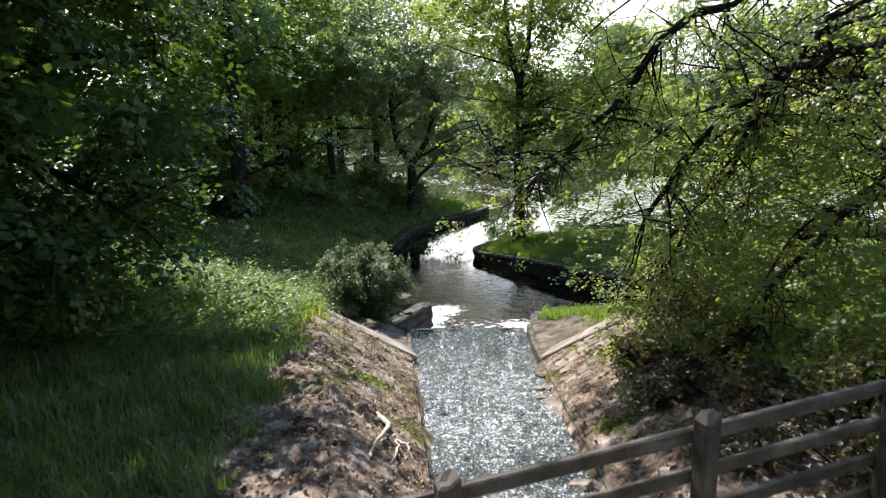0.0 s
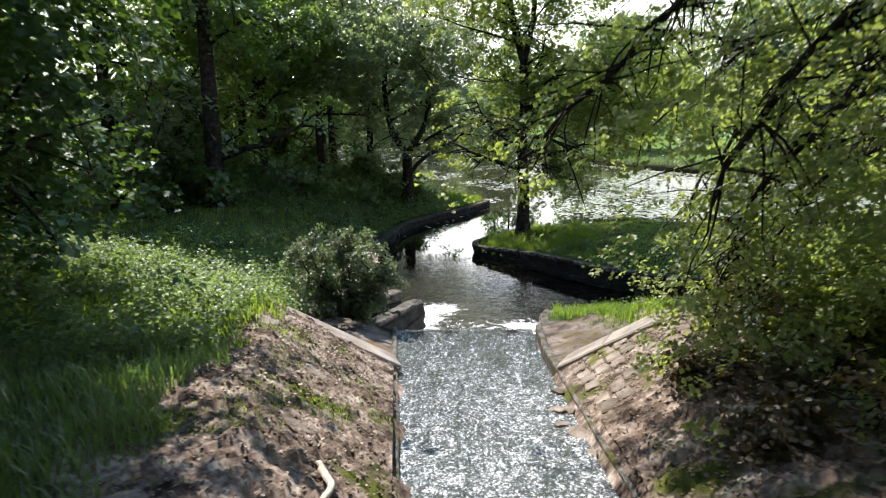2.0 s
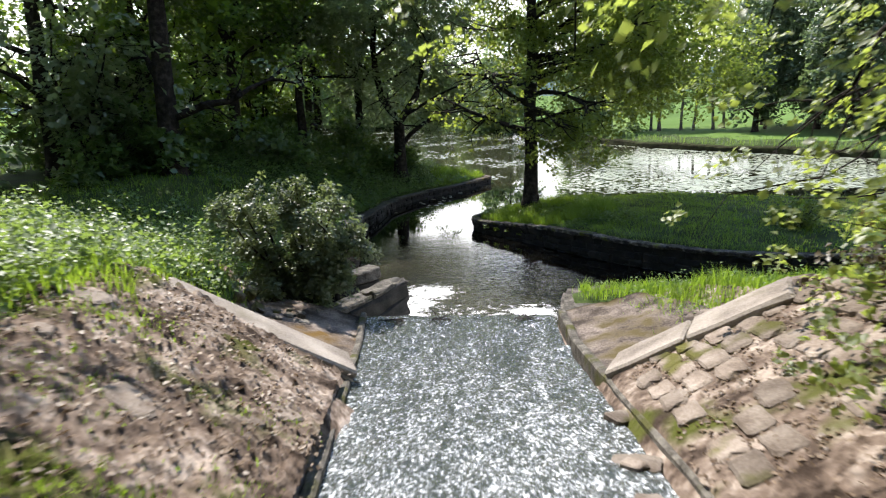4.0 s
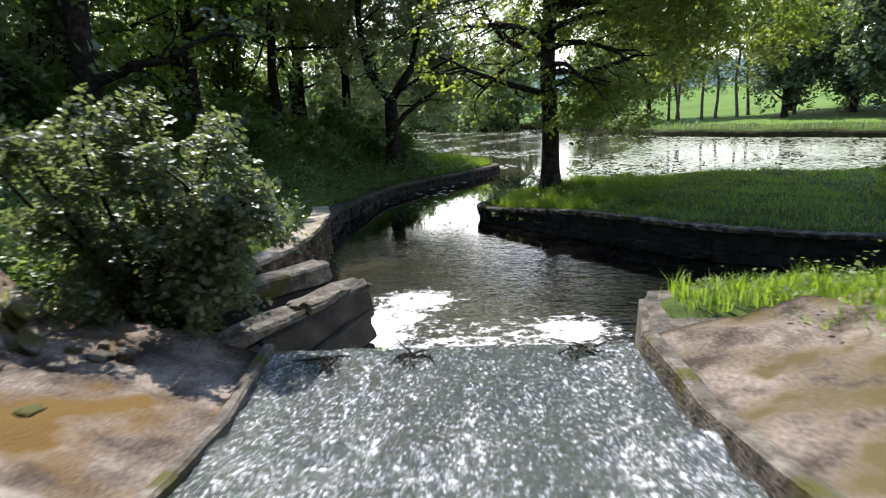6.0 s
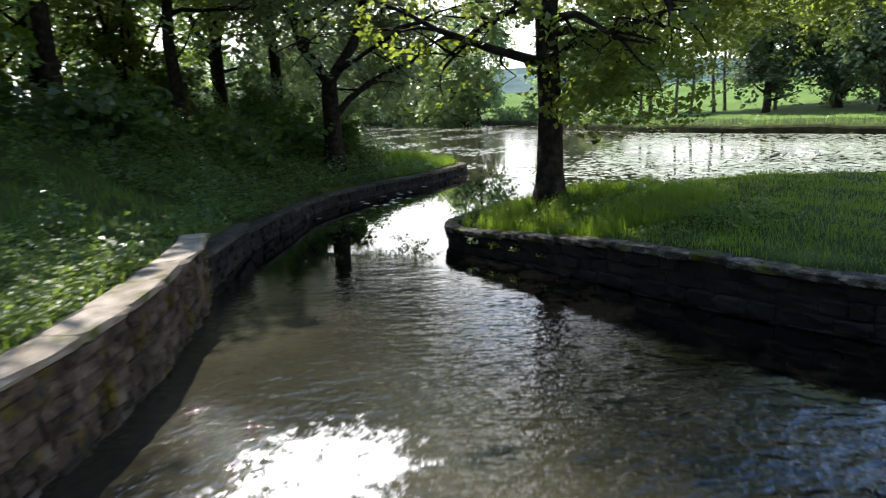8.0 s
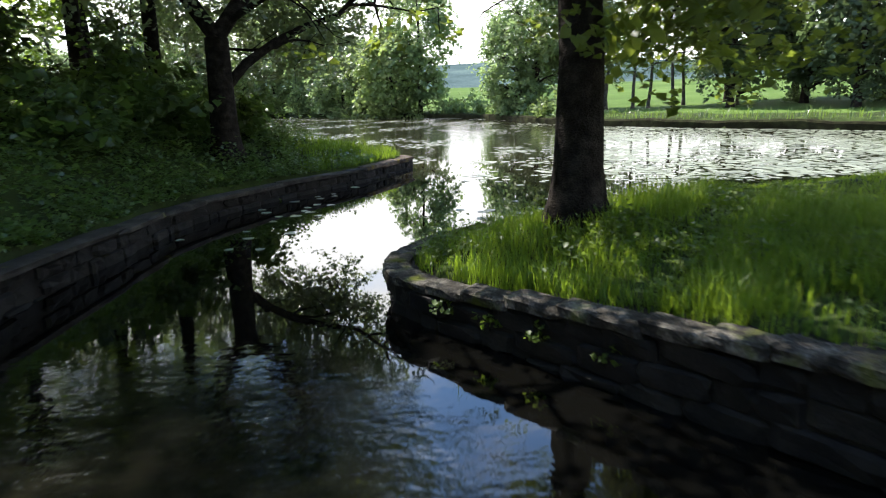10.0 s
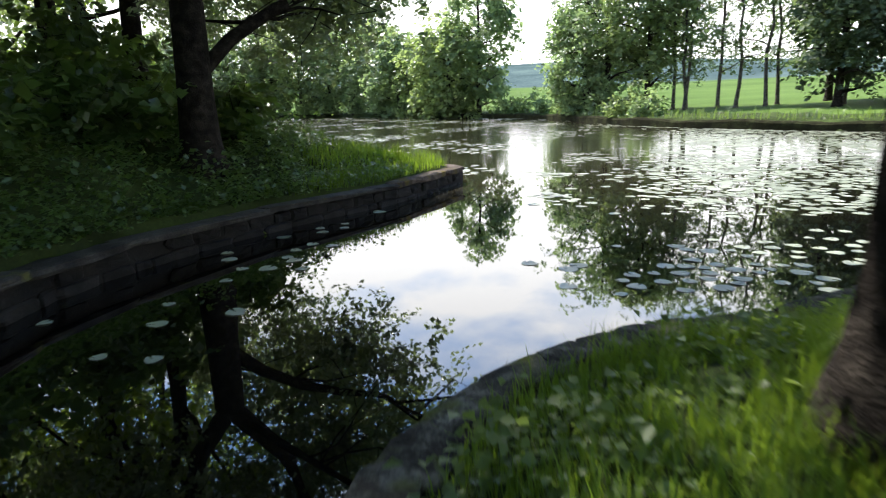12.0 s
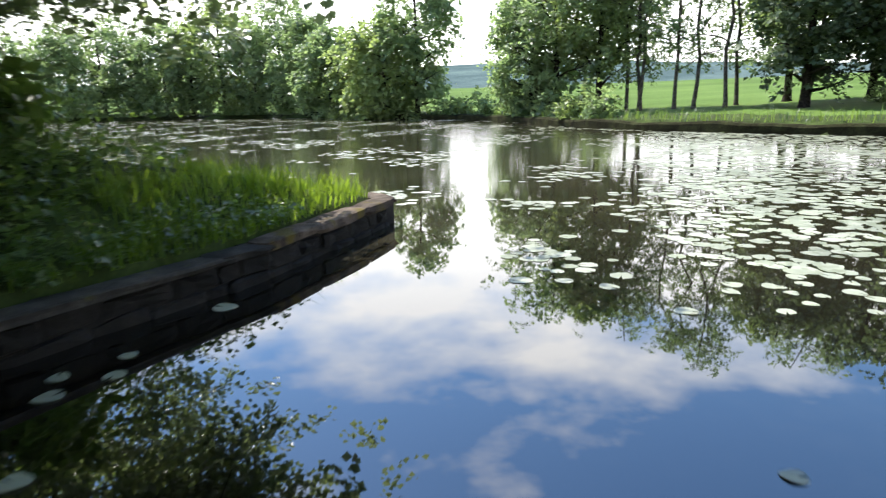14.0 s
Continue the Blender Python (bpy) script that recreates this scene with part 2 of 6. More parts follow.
def water_material(name, wave, rough, cross=1.0, ior=1.33):
    m = bpy.data.materials.new(name)
    m.use_nodes = True
    n, l = m.node_tree.nodes, m.node_tree.links
    p = n["Principled BSDF"]
    p.inputs["IOR"].default_value, p.inputs["Roughness"].default_value = ior, rough
    p.inputs["Specular IOR Level"].default_value = 1.0
    g = n.new("ShaderNodeNewGeometry")
    sep = n.new("ShaderNodeSeparateXYZ")
    l.new(g.outputs["Position"], sep.inputs["Vector"])
    waves = []
    for s, d in wave:
        mp = n.new("ShaderNodeMapping")
        mp.inputs["Scale"].default_value = (s / cross, s, s)
        t = n.new("ShaderNodeTexNoise")
        t.inputs["Scale"].default_value, t.inputs["Detail"].default_value = 1.0, 3.0
        l.new(g.outputs["Position"], mp.inputs["Vector"])
        l.new(mp.outputs["Vector"], t.inputs["Vector"])
        waves.append((t, d))
    height = None
    for t, d in waves:
        k = n.new("ShaderNodeMath")
        k.operation = "MULTIPLY_ADD"
        l.new(t.outputs["Fac"], k.inputs[0])
        k.inputs[1].default_value = d
        if height:
            l.new(height, k.inputs[2])
        else:
            k.inputs[2].default_value = 0.0
        height = k.outputs["Value"]
    return m, n, l, p, g, sep, height


# Lake: still and mirror-like far out, rippled where the weir runs in, foam below the drop.
LAKE, n, l, p, g, sep, height = water_material("lake_water", [(1.5, 0.09), (3.4, 0.10), (7.0, 0.075), (14.0, 0.02)], 0.03, cross=1.8, ior=1.75)
bed = n.new("ShaderNodeTexNoise")
bed.inputs["Scale"].default_value, bed.inputs["Detail"].default_value = 0.35, 5.0
l.new(g.outputs["Position"], bed.inputs["Vector"])
tone = ramp(n, [(0.35, (0.018, 0.017, 0.011)), (0.6, (0.036, 0.033, 0.021))])
l.new(bed.outputs["Fac"], tone.inputs["Fac"])
away = n.new("ShaderNodeMapRange")
away.inputs["From Min"].default_value, away.inputs["From Max"].default_value = 18.0, 30.5
away.inputs["To Min"].default_value, away.inputs["To Max"].default_value = 1.0, 0.02
l.new(sep.outputs["Y"], away.inputs["Value"])
fall = n.new("ShaderNodeMath")
fall.operation = "POWER"
fall.inputs[1].default_value = 1.25
l.new(away.outputs["Result"], fall.inputs[0])
bp = n.new("ShaderNodeBump")
bp.inputs["Distance"].default_value = 1.0
breeze = n.new("ShaderNodeMapRange")
breeze.inputs["From Min"].default_value, breeze.inputs["From Max"].default_value = 46.0, 75.0
breeze.inputs["To Min"].default_value, breeze.inputs["To Max"].default_value = 0.0, 0.10
l.new(sep.outputs["Y"], breeze.inputs["Value"])
chop = n.new("ShaderNodeMath")
lee = n.new("ShaderNodeMapRange")
lee.inputs["From Min"].default_value, lee.inputs["From Max"].default_value = 30.0, 31.2
lee.inputs["To Min"].default_value, lee.inputs["To Max"].default_value = 1.0, 0.05
slant = n.new("ShaderNodeMath")
slant.operation = "MULTIPLY_ADD"
slant.inputs[1].default_value = 1.6
l.new(sep.outputs["X"], slant.inputs[0])
l.new(sep.outputs["Y"], slant.inputs[2])
l.new(slant.outputs["Value"], lee.inputs["Value"])
calm = n.new("ShaderNodeMath")
calm.operation = "MULTIPLY"
l.new(fall.outputs["Value"], calm.inputs[0])
l.new(lee.outputs["Result"], calm.inputs[1])
l.new(calm.outputs["Value"], chop.inputs[0])
l.new(breeze.outputs["Result"], chop.inputs[1])
l.new(chop.outputs["Value"], bp.inputs["Strength"])
l.new(height, bp.inputs["Height"])
l.new(bp.outputs["Normal"], p.inputs["Normal"])
froth = n.new("ShaderNodeTexNoise")
froth.inputs["Scale"].default_value, froth.inputs["Detail"].default_value, froth.inputs["Roughness"].default_value = 4.0, 10.0, 0.85
l.new(g.outputs["Position"], froth.inputs["Vector"])
reach = None
for spot, inner, outer, most in (((0.9, 18.4, 0.0), 1.2, 3.2, 0.34), ((-0.5, 21.9, 0.0), 0.4, 1.5, 0.18), ((-0.1, 22.9, 0.0), 0.4, 1.4, 0.18), ((-0.75, 21.0, 0.0), 0.3, 1.5, 0.24), ((2.4, 21.2, 0.0), 0.3, 1.3, 0.20), ((1.0, 20.0, 0.0), 1.0, 3.4, 0.12)):
    near = n.new("ShaderNodeVectorMath")
    near.operation = "DISTANCE"
    near.inputs[1].default_value = spot
    l.new(g.outputs["Position"], near.inputs[0])
    edge = n.new("ShaderNodeMapRange")
    edge.inputs["From Min"].default_value, edge.inputs["From Max"].default_value = inner, outer
    edge.inputs["To Min"].default_value, edge.inputs["To Max"].default_value = most, -0.10
    l.new(near.outputs["Value"], edge.inputs["Value"])
    if reach:
        top = n.new("ShaderNodeMath")
        top.operation = "MAXIMUM"
        l.new(reach, top.inputs[0])
        l.new(edge.outputs["Result"], top.inputs[1])
        reach = top.outputs["Value"]
    else:
        reach = edge.outputs["Result"]
add = n.new("ShaderNodeMath")
l.new(froth.outputs["Fac"], add.inputs[0])
l.new(reach, add.inputs[1])
foam = n.new("ShaderNodeMapRange")
foam.inputs["From Min"].default_value, foam.inputs["From Max"].default_value = 0.60, 0.70
l.new(add.outputs["Value"], foam.inputs["Value"])
mx = n.new("ShaderNodeMix")
mx.data_type = "RGBA"
l.new(foam.outputs["Result"], mx.inputs["Factor"])
# Base turns black off the silty inflow: clear still water plus painted tree shade.
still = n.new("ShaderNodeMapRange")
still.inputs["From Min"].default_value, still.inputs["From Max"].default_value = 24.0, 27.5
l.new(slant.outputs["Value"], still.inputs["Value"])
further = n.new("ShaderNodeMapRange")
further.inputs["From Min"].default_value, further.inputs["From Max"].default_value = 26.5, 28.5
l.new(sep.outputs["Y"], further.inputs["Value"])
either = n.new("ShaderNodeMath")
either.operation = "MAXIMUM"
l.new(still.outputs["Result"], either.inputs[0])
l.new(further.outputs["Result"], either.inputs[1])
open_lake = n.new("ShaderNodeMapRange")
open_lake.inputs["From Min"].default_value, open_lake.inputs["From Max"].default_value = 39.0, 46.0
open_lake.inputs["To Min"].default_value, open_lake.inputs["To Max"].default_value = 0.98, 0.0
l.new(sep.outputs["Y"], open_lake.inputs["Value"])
clear_shaded = n.new("ShaderNodeMath")
clear_shaded.operation = "MULTIPLY"
l.new(either.outputs["Value"], clear_shaded.inputs[0])
l.new(open_lake.outputs["Result"], clear_shaded.inputs[1])
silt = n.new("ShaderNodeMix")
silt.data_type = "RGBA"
l.new(clear_shaded.outputs["Value"], silt.inputs["Factor"])
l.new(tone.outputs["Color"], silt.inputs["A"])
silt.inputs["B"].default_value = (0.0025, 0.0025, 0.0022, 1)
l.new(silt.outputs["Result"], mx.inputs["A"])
mx.inputs["B"].default_value = (0.74, 0.74, 0.74, 1)
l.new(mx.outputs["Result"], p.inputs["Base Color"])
rg = n.new("ShaderNodeMapRange")
rg.inputs["To Min"].default_value, rg.inputs["To Max"].default_value = 0.02, 0.6
l.new(foam.outputs["Result"], rg.inputs["Value"])
l.new(rg.outputs["Result"], p.inputs["Roughness"])
gloss = n.new("ShaderNodeMapRange")
gloss.inputs["From Min"].default_value, gloss.inputs["From Max"].default_value = 27.0, 34.0
gloss.inputs["To Min"].default_value, gloss.inputs["To Max"].default_value = 0.42, 1.0
l.new(sep.outputs["Y"], gloss.inputs["Value"])
l.new(gloss.outputs["Result"], p.inputs["Specular IOR Level"])

# Spillway: a thin aerated sheet running over rough concrete; white flecks paint its glitter.
CHUTE, n, l, p, g, sep, height = water_material("chute_water", [(6.0, 0.02), (22.0, 0.022), (60.0, 0.010)], 0.08, cross=0.6, ior=1.4)
bp = n.new("ShaderNodeBump")
bp.inputs["Distance"].default_value, bp.inputs["Strength"].default_value = 1.0, 1.0
l.new(height, bp.inputs["Height"])
l.new(bp.outputs["Normal"], p.inputs["Normal"])


def flow_noise(scale, detail, rough, sx, sy):
    t = n.new("ShaderNodeTexNoise")
    t.inputs["Scale"].default_value, t.inputs["Detail"].default_value, t.inputs["Roughness"].default_value = scale, detail, rough
    mp = n.new("ShaderNodeMapping")
    mp.inputs["Scale"].default_value = (sx, sy, 1.0)
    l.new(g.outputs["Position"], mp.inputs["Vector"])
    l.new(mp.outputs["Vector"], t.inputs["Vector"])
    return t


froth = flow_noise(30.0, 5.0, 0.7, 1.2, 0.8)
streak = flow_noise(1.0, 6.0, 0.6, 2.6, 0.45)
dash = flow_noise(9.0, 4.0, 0.6, 1.5, 0.7)
broken = n.new("ShaderNodeMath")
broken.operation = "MULTIPLY_ADD"
broken.inputs[1].default_value = 0.42
l.new(dash.outputs["Fac"], broken.inputs[0])
l.new(froth.outputs["Fac"], broken.inputs[2])
sheet = n.new("ShaderNodeMath")
sheet.operation = "MULTIPLY_ADD"
sheet.inputs[1].default_value = 0.22
l.new(streak.outputs["Fac"], sheet.inputs[0])
l.new(broken.outputs["Value"], sheet.inputs[2])
# the sheet runs smoother and clearer just before the lip
lip = n.new("ShaderNodeMapRange")
lip.inputs["From Min"].default_value, lip.inputs["From Max"].default_value = 12.5, 16.6
lip.inputs["To Min"].default_value, lip.inputs["To Max"].default_value = -0.345, -0.40
l.new(sep.outputs["Y"], lip.inputs["Value"])
clear_sheet = n.new("ShaderNodeMath")
l.new(sheet.outputs["Value"], clear_sheet.inputs[0])
l.new(lip.outputs["Result"], clear_sheet.inputs[1])
# The ramp's white end is foam and painted glints together.
tone = ramp(n, [(0.42, (0.03, 0.035, 0.03)), (0.49, (0.10, 0.106, 0.105)), (0.55, (0.25, 0.26, 0.27)), (0.64, (0.74, 0.75, 0.77))])
l.new(clear_sheet.outputs["Value"], tone.inputs["Fac"])
l.new(tone.outputs["Color"], p.inputs["Base Color"])


# ---- mesh helpers ----
def mesh_object(name, verts, faces, mat, parent=None, smooth=False, label=""):
    me = bpy.data.meshes.new(name)
    verts = np.asarray(verts, float)
    if isinstance(faces, np.ndarray):
        k = faces.shape[1]
        me.vertices.add(len(verts))
        me.vertices.foreach_set("co", verts.ravel())
        me.loops.add(faces.size)
        me.loops.foreach_set("vertex_index", faces.ravel().astype(np.int32))
        me.polygons.add(len(faces))
        me.polygons.foreach_set("loop_start", np.arange(0, faces.size, k, dtype=np.int32))
        me.update(calc_edges=True)
    else:
        me.from_pydata([tuple(v) for v in verts], [], faces)
        me.update()
    me.materials.append(mat)
    if smooth:
        me.polygons.foreach_set("use_smooth", np.ones(len(me.polygons), bool))
    ob = new(name, me)
    if parent:
        ob.parent = parent
    if label:
        ob["label"] = label
    return ob


def part(name, bm, mat, parent=None, label="", smooth=False):
    me = bpy.data.meshes.new(name)
    bm.to_mesh(me)
    bm.free()
    me.materials.append(mat)
    if smooth:
        me.polygons.foreach_set("use_smooth", np.ones(len(me.polygons), bool))
    ob = new(name, me)
    if parent:
        ob.parent = parent
    if label:
        ob["label"] = label
    return ob


def thing(name, label, category, x=0.0, y=0.0, z=0.0, group="", kind=""):
    e = new(name)
    e.location = (x, y, z)
    e.empty_display_size = 0.2
    return tagged(e, label, category, group, kind)


def rough_box(sx, sy, sz, bevel=0.03, jitter=0.02, seed=0, cuts=1):
    """A hewn block round the origin, edges worn and faces uneven."""
    rng = random.Random(seed)
    bm = bmesh.new()
    bmesh.ops.create_cube(bm, size=1.0)
    for v in bm.verts:
        v.co = Vector((v.co.x * sx, v.co.y * sy, v.co.z * sz))
    if cuts:
        bmesh.ops.subdivide_edges(bm, edges=bm.edges[:], cuts=cuts, use_grid_fill=True)
    for v in bm.verts:
        v.co += Vector((rng.uniform(-1, 1), rng.uniform(-1, 1), rng.uniform(-1, 1))) * jitter
    sharp = [e for e in bm.edges if len(e.link_faces) == 2 and e.calc_face_angle() > 0.7]
    if bevel:
        bmesh.ops.bevel(bm, geom=sharp, offset=bevel, segments=1, affect="EDGES")
    return bm


def tube(path, radii, sides=6):
    """Verts and quads of a tapered tube along a path."""
    path, radii = np.asarray(path, float), np.asarray(radii, float)
    d = np.gradient(path, axis=0)
    d /= np.linalg.norm(d, axis=1)[:, None] + 1e-9
    ref = np.where(np.abs(d[:, 2:3]) > 0.9, np.array([[1.0, 0, 0]]), np.array([[0, 0, 1.0]]))
    u = np.cross(d, ref)
    u /= np.linalg.norm(u, axis=1)[:, None] + 1e-9
    v = np.cross(d, u)
    a = np.linspace(0, 2 * np.pi, sides, endpoint=False)
    ring = path[:, None] + radii[:, None, None] * (np.cos(a)[None, :, None] * u[:, None] + np.sin(a)[None, :, None] * v[:, None])
    k = len(path)
    i, j = np.meshgrid(np.arange(k - 1), np.arange(sides), indexing="ij")
    q = np.stack([i * sides + j, i * sides + (j + 1) % sides, (i + 1) * sides + (j + 1) % sides, (i + 1) * sides + j], -1).reshape(-1, 4)
    return ring.reshape(-1, 3), q


def join(pieces):
    verts, faces, n = [], [], 0
    for v, f in pieces:
        verts.append(v)
        faces.append(f + n)
        n += len(v)
    return np.concatenate(verts), np.concatenate(faces)


def sprays(hubs, normals, radius, per, rng):
    """Flat, slightly drooping fans of leaves, each round a hub: leaf centres and the way each leaf faces."""
    k = len(hubs)
    n = normals / (np.linalg.norm(normals, axis=1)[:, None] + 1e-9)
    ref = np.where(np.abs(n[:, :1]) < 0.8, np.array([[1.0, 0, 0]]), np.array([[0, 1.0, 0]]))
    u = np.cross(n, ref)
    u /= np.linalg.norm(u, axis=1)[:, None]
    w = np.cross(n, u)
    spin = rng.uniform(0, 6.283, (k, 1))
    a = rng.uniform(0, 6.283, (k, per))
    r = np.sqrt(rng.uniform(0.02, 1, (k, per))) * radius * rng.uniform(0.65, 1.35, (k, 1))
    x, y = r * np.cos(a), 0.62 * r * np.sin(a)
    x, y = x * np.cos(spin) - y * np.sin(spin), x * np.sin(spin) + y * np.cos(spin)
    c = hubs[:, None] + x[..., None] * u[:, None] + y[..., None] * w[:, None] + (rng.normal(size=(k, per)) * 0.16 * radius)[..., None] * n[:, None]
    c[..., 2] -= 0.3 * r * r / radius
    return c.reshape(-1, 3), (np.repeat(n, per, 0) + rng.normal(size=(k * per, 3)) * 0.33)


def leaves(centres, size, rng, flat=0.45, long=1.5, hang=0.25, facing=None):
    """Kite-shaped leaves, each folded a little along its rib: 4 corners, 2 triangles."""
    k = len(centres)
    nrm = rng.normal(size=(k, 3)) * (1 - flat)
    nrm[:, 2] = np.abs(nrm[:, 2]) + flat
    if facing is not None:
        nrm = facing
    nrm = nrm / (np.linalg.norm(nrm, axis=1)[:, None] + 1e-9)
    t = rng.normal(size=(k, 3))
    t[:, 2] -= hang
    t -= (t * nrm).sum(1)[:, None] * nrm
    t /= np.linalg.norm(t, axis=1)[:, None] + 1e-9
    b = np.cross(nrm, t)
    s = size * rng.uniform(0.6, 1.3, (k, 1))
    w = s * 0.5 / long * 1.25
    v = np.stack([centres - t * s * 0.5, centres + b * w + t * s * 0.05, centres + t * s * 0.5 - nrm * s * 0.08, centres - b * w + t * s * 0.05], 1)
    v[:, 1] += nrm * s * 0.12
    v[:, 3] += nrm * s * 0.12
    o = np.arange(k)[:, None] * 4
    return v.reshape(-1, 3), np.concatenate([o + [0, 1, 2], o + [0, 2, 3]], 1).reshape(-1, 3)


# ---- the lie of the land ----
FRONT = [(1.01, 30.95), (1.15, 30.65), (1.43, 30.3), (1.72, 29.93), (2.2, 29.38), (2.92, 28.4), (3.57, 27.5), (4.1, 26.8), (4.7, 26.1), (5.2, 25.55), (6.05, 24.8), (7.4, 23.95), (9.0, 23.5), (14.21, 23.1), (30, 22.6), (60, 22.5)]
BACK = [(60, 38), (30, 31), (20, 31.5), (14.0, 34.3), (10.0, 36.0), (7.0, 35.8), (5.2, 34.7), (3.9, 33.95), (2.9, 33.75), (2.1, 33.3), (1.4, 32.6), (1.05, 31.9), (0.95, 31.4)]
LEFT = [(-0.72, 17.22), (-0.82, 18.3), (-1.2, 19.6), (-1.95, 20.9), (-2.5, 21.7), (-2.28, 23.0), (-2.26, 24.8), (-2.64, 27.2), (-2.99, 28.4), (-3.2, 31.7), (-2.95, 34.0), (-2.8, 36.2), (-2.2, 38.0), (-1.15, 40.0), (0.5, 42.35), (1.98, 45.5)]
FAR = [(1.55, 46.3), (-1.0, 47.3), (-5, 49.5), (-12, 55), (-30, 72), (-75, 90), (-90, 150), (-26, 142), (-14, 138), (-2, 122), (4, 112), (10, 105), (12.4, 98), (14, 90), (15.1, 80.8), (16.7, 74), (18.6, 70.4), (20.2, 67.3), (22, 65.2), (24.3, 62.3), (30, 55), (45, 47), (80, 42)]
RIGHT = [(60, 21.3), (30, 21.2), (12, 21.6), (7.26, 21.2), (4.5, 19.9), (3.03, 18.6), (2.59, 17.9), (2.56, 17.22)]
WATER = np.array(LEFT + FAR + BACK + FRONT + RIGHT)
ISLAND = np.array(BACK + FRONT)


def signed(px, py, poly):
    """Distance to a polygon's outline, positive inside."""
    a, b = poly, np.roll(poly, -1, 0)
    best, inside = np.full(px.shape, 1e9), np.zeros(px.shape, bool)
    for (ax, ay), (bx, by) in zip(a, b):
        ex, ey = bx - ax, by - ay
        t = np.clip(((px - ax) * ex + (py - ay) * ey) / (ex * ex + ey * ey + 1e-12), 0, 1)
        best = np.minimum(best, np.hypot(px - ax - t * ex, py - ay - t * ey))
        if ay != by:
            inside ^= ((ay > py) != (by > py)) & (px < ax + (py - ay) * ex / ey)
    return np.where(inside, best, -best)


def smooth(a, b, v):
    t = np.clip((v - a) / (b - a), 0, 1)
    return t * t * (3 - 2 * t)


def wobble(x, y, s, seed=0.0):
    return (np.sin(x * s + 1.3 + seed) * np.cos(y * s * 1.17 - 0.7 + seed) + 0.6 * np.sin(x * s * 2.3 - y * s * 1.9 + 2.1 * seed) + 0.4 * np.cos(x * s * 4.1 + y * s * 3.7 + seed)) / 2


def spit_edge(y):
    """Height of the grass spit's coping: low at the tip, higher along the channel."""
    return np.interp(y, [23.0, 25.5, 26.7, 27.5, 28.4, 29.4, 30.2, 31.2], [0.70, 0.72, 0.75, 0.72, 0.64, 0.54, 0.44, 0.42])


def chute_left(y):
    return -0.60 + 0.135 * (17.0 - y)


def chute_z(y):
    return np.maximum(1.08 + 0.2 * (17.3 - y), 1.36 + 0.035 * (17.1 - y))


CHUTE_RIGHT = 2.45


def ground_z(x, y):
    x, y = np.asarray(x, float), np.asarray(y, float)
    wet = signed(x, y, WATER)
    isl = signed(x, y, ISLAND)
    d = np.maximum(-wet, 0)
    left = np.interp(y, [-40, 3, 6, 9, 13, 17, 19.4, 20.4, 22, 28, 33, 60], [4.2, 4.2, 3.95, 3.65, 3.2, 2.35, 1.5, 1.06, 0.98, 0.98, 0.48, 0.42])
    left = left + np.clip((-x - 3.5) * 0.22, 0, 1.2) * smooth(8, 16, y) + np.clip((d - 0.6) * 0.33, 0, 1.25) * smooth(24, 36, y) * smooth(2.5, -0.5, x)
    right = np.interp(y, [-40, 3, 9, 13, 15, 17, 19, 21.5], [4.2, 4.2, 3.5, 3.05, 2.35, 1.85, 1.1, 0.4])
    s = smooth(-0.2, 2.0, x)
    dam = left * (1 - s) + right * s
    z = np.where(y < 24, dam, left)
    rim = spit_edge(y) - 0.02
    island = rim + (0.87 - rim) * smooth(0.1, 2.5, isl) + 0.23 * smooth(4, 9, isl)
    z = np.where(isl > 0, island, z)
    dist = np.hypot(x, y - 40)
    field = 0.55 + 0.042 * np.clip(d, 0, 190) + smooth(420, 900, dist) * 46 * (0.75 + 0.25 * np.sin(x * 0.006 + 0.5)) - smooth(200, 420, dist) * 3
    far = smooth(46, 54, y) + smooth(14, 40, x) * smooth(40, 52, y) + smooth(150, 300, dist)
    z = z * (1 - np.clip(far, 0, 1)) + field * np.clip(far, 0, 1)
    z = z + 0.07 * wobble(x, y, 1.1) * smooth(0.2, 1.2, d)
    # the chute cut through the dam, its sloping sides and the ledges at its foot
    e = np.maximum(np.maximum(chute_left(y) - x, x - CHUTE_RIGHT), 0)
    side = chute_z(y) + 0.12 + 0.60 * e
    ledge = chute_z(y) - 0.14 + 0.27 * e + 0.85 * np.maximum(e - np.where(x < 1, 1.5, 1.95), 0)
    k = smooth(13.4, 14.0, y)
    cut = np.where(e > 0, side * (1 - k) + ledge * k, chute_z(y) - 0.22)
    cut = np.where((x < 1) & (y > 16.75), 0.75 + 0.75 * np.maximum(-x - 1.9, 0) + 0.7 * np.maximum(y - 20.2, 0), cut)
    cut = np.where((x > 1) & (y > 17.3), 1.5, cut)
    cut = np.where((y > 21.2) | (y < 3.0), 1e6, cut)
    z = np.where(isl > 0, z, np.minimum(z, cut))
    return np.where(wet > np.where((isl > 0) | ((x < 2.2) & (y > 20.6) & (y < 46.5)), -0.32, -0.12), -0.35 - np.clip(wet * 0.25, 0, 1.4), z)


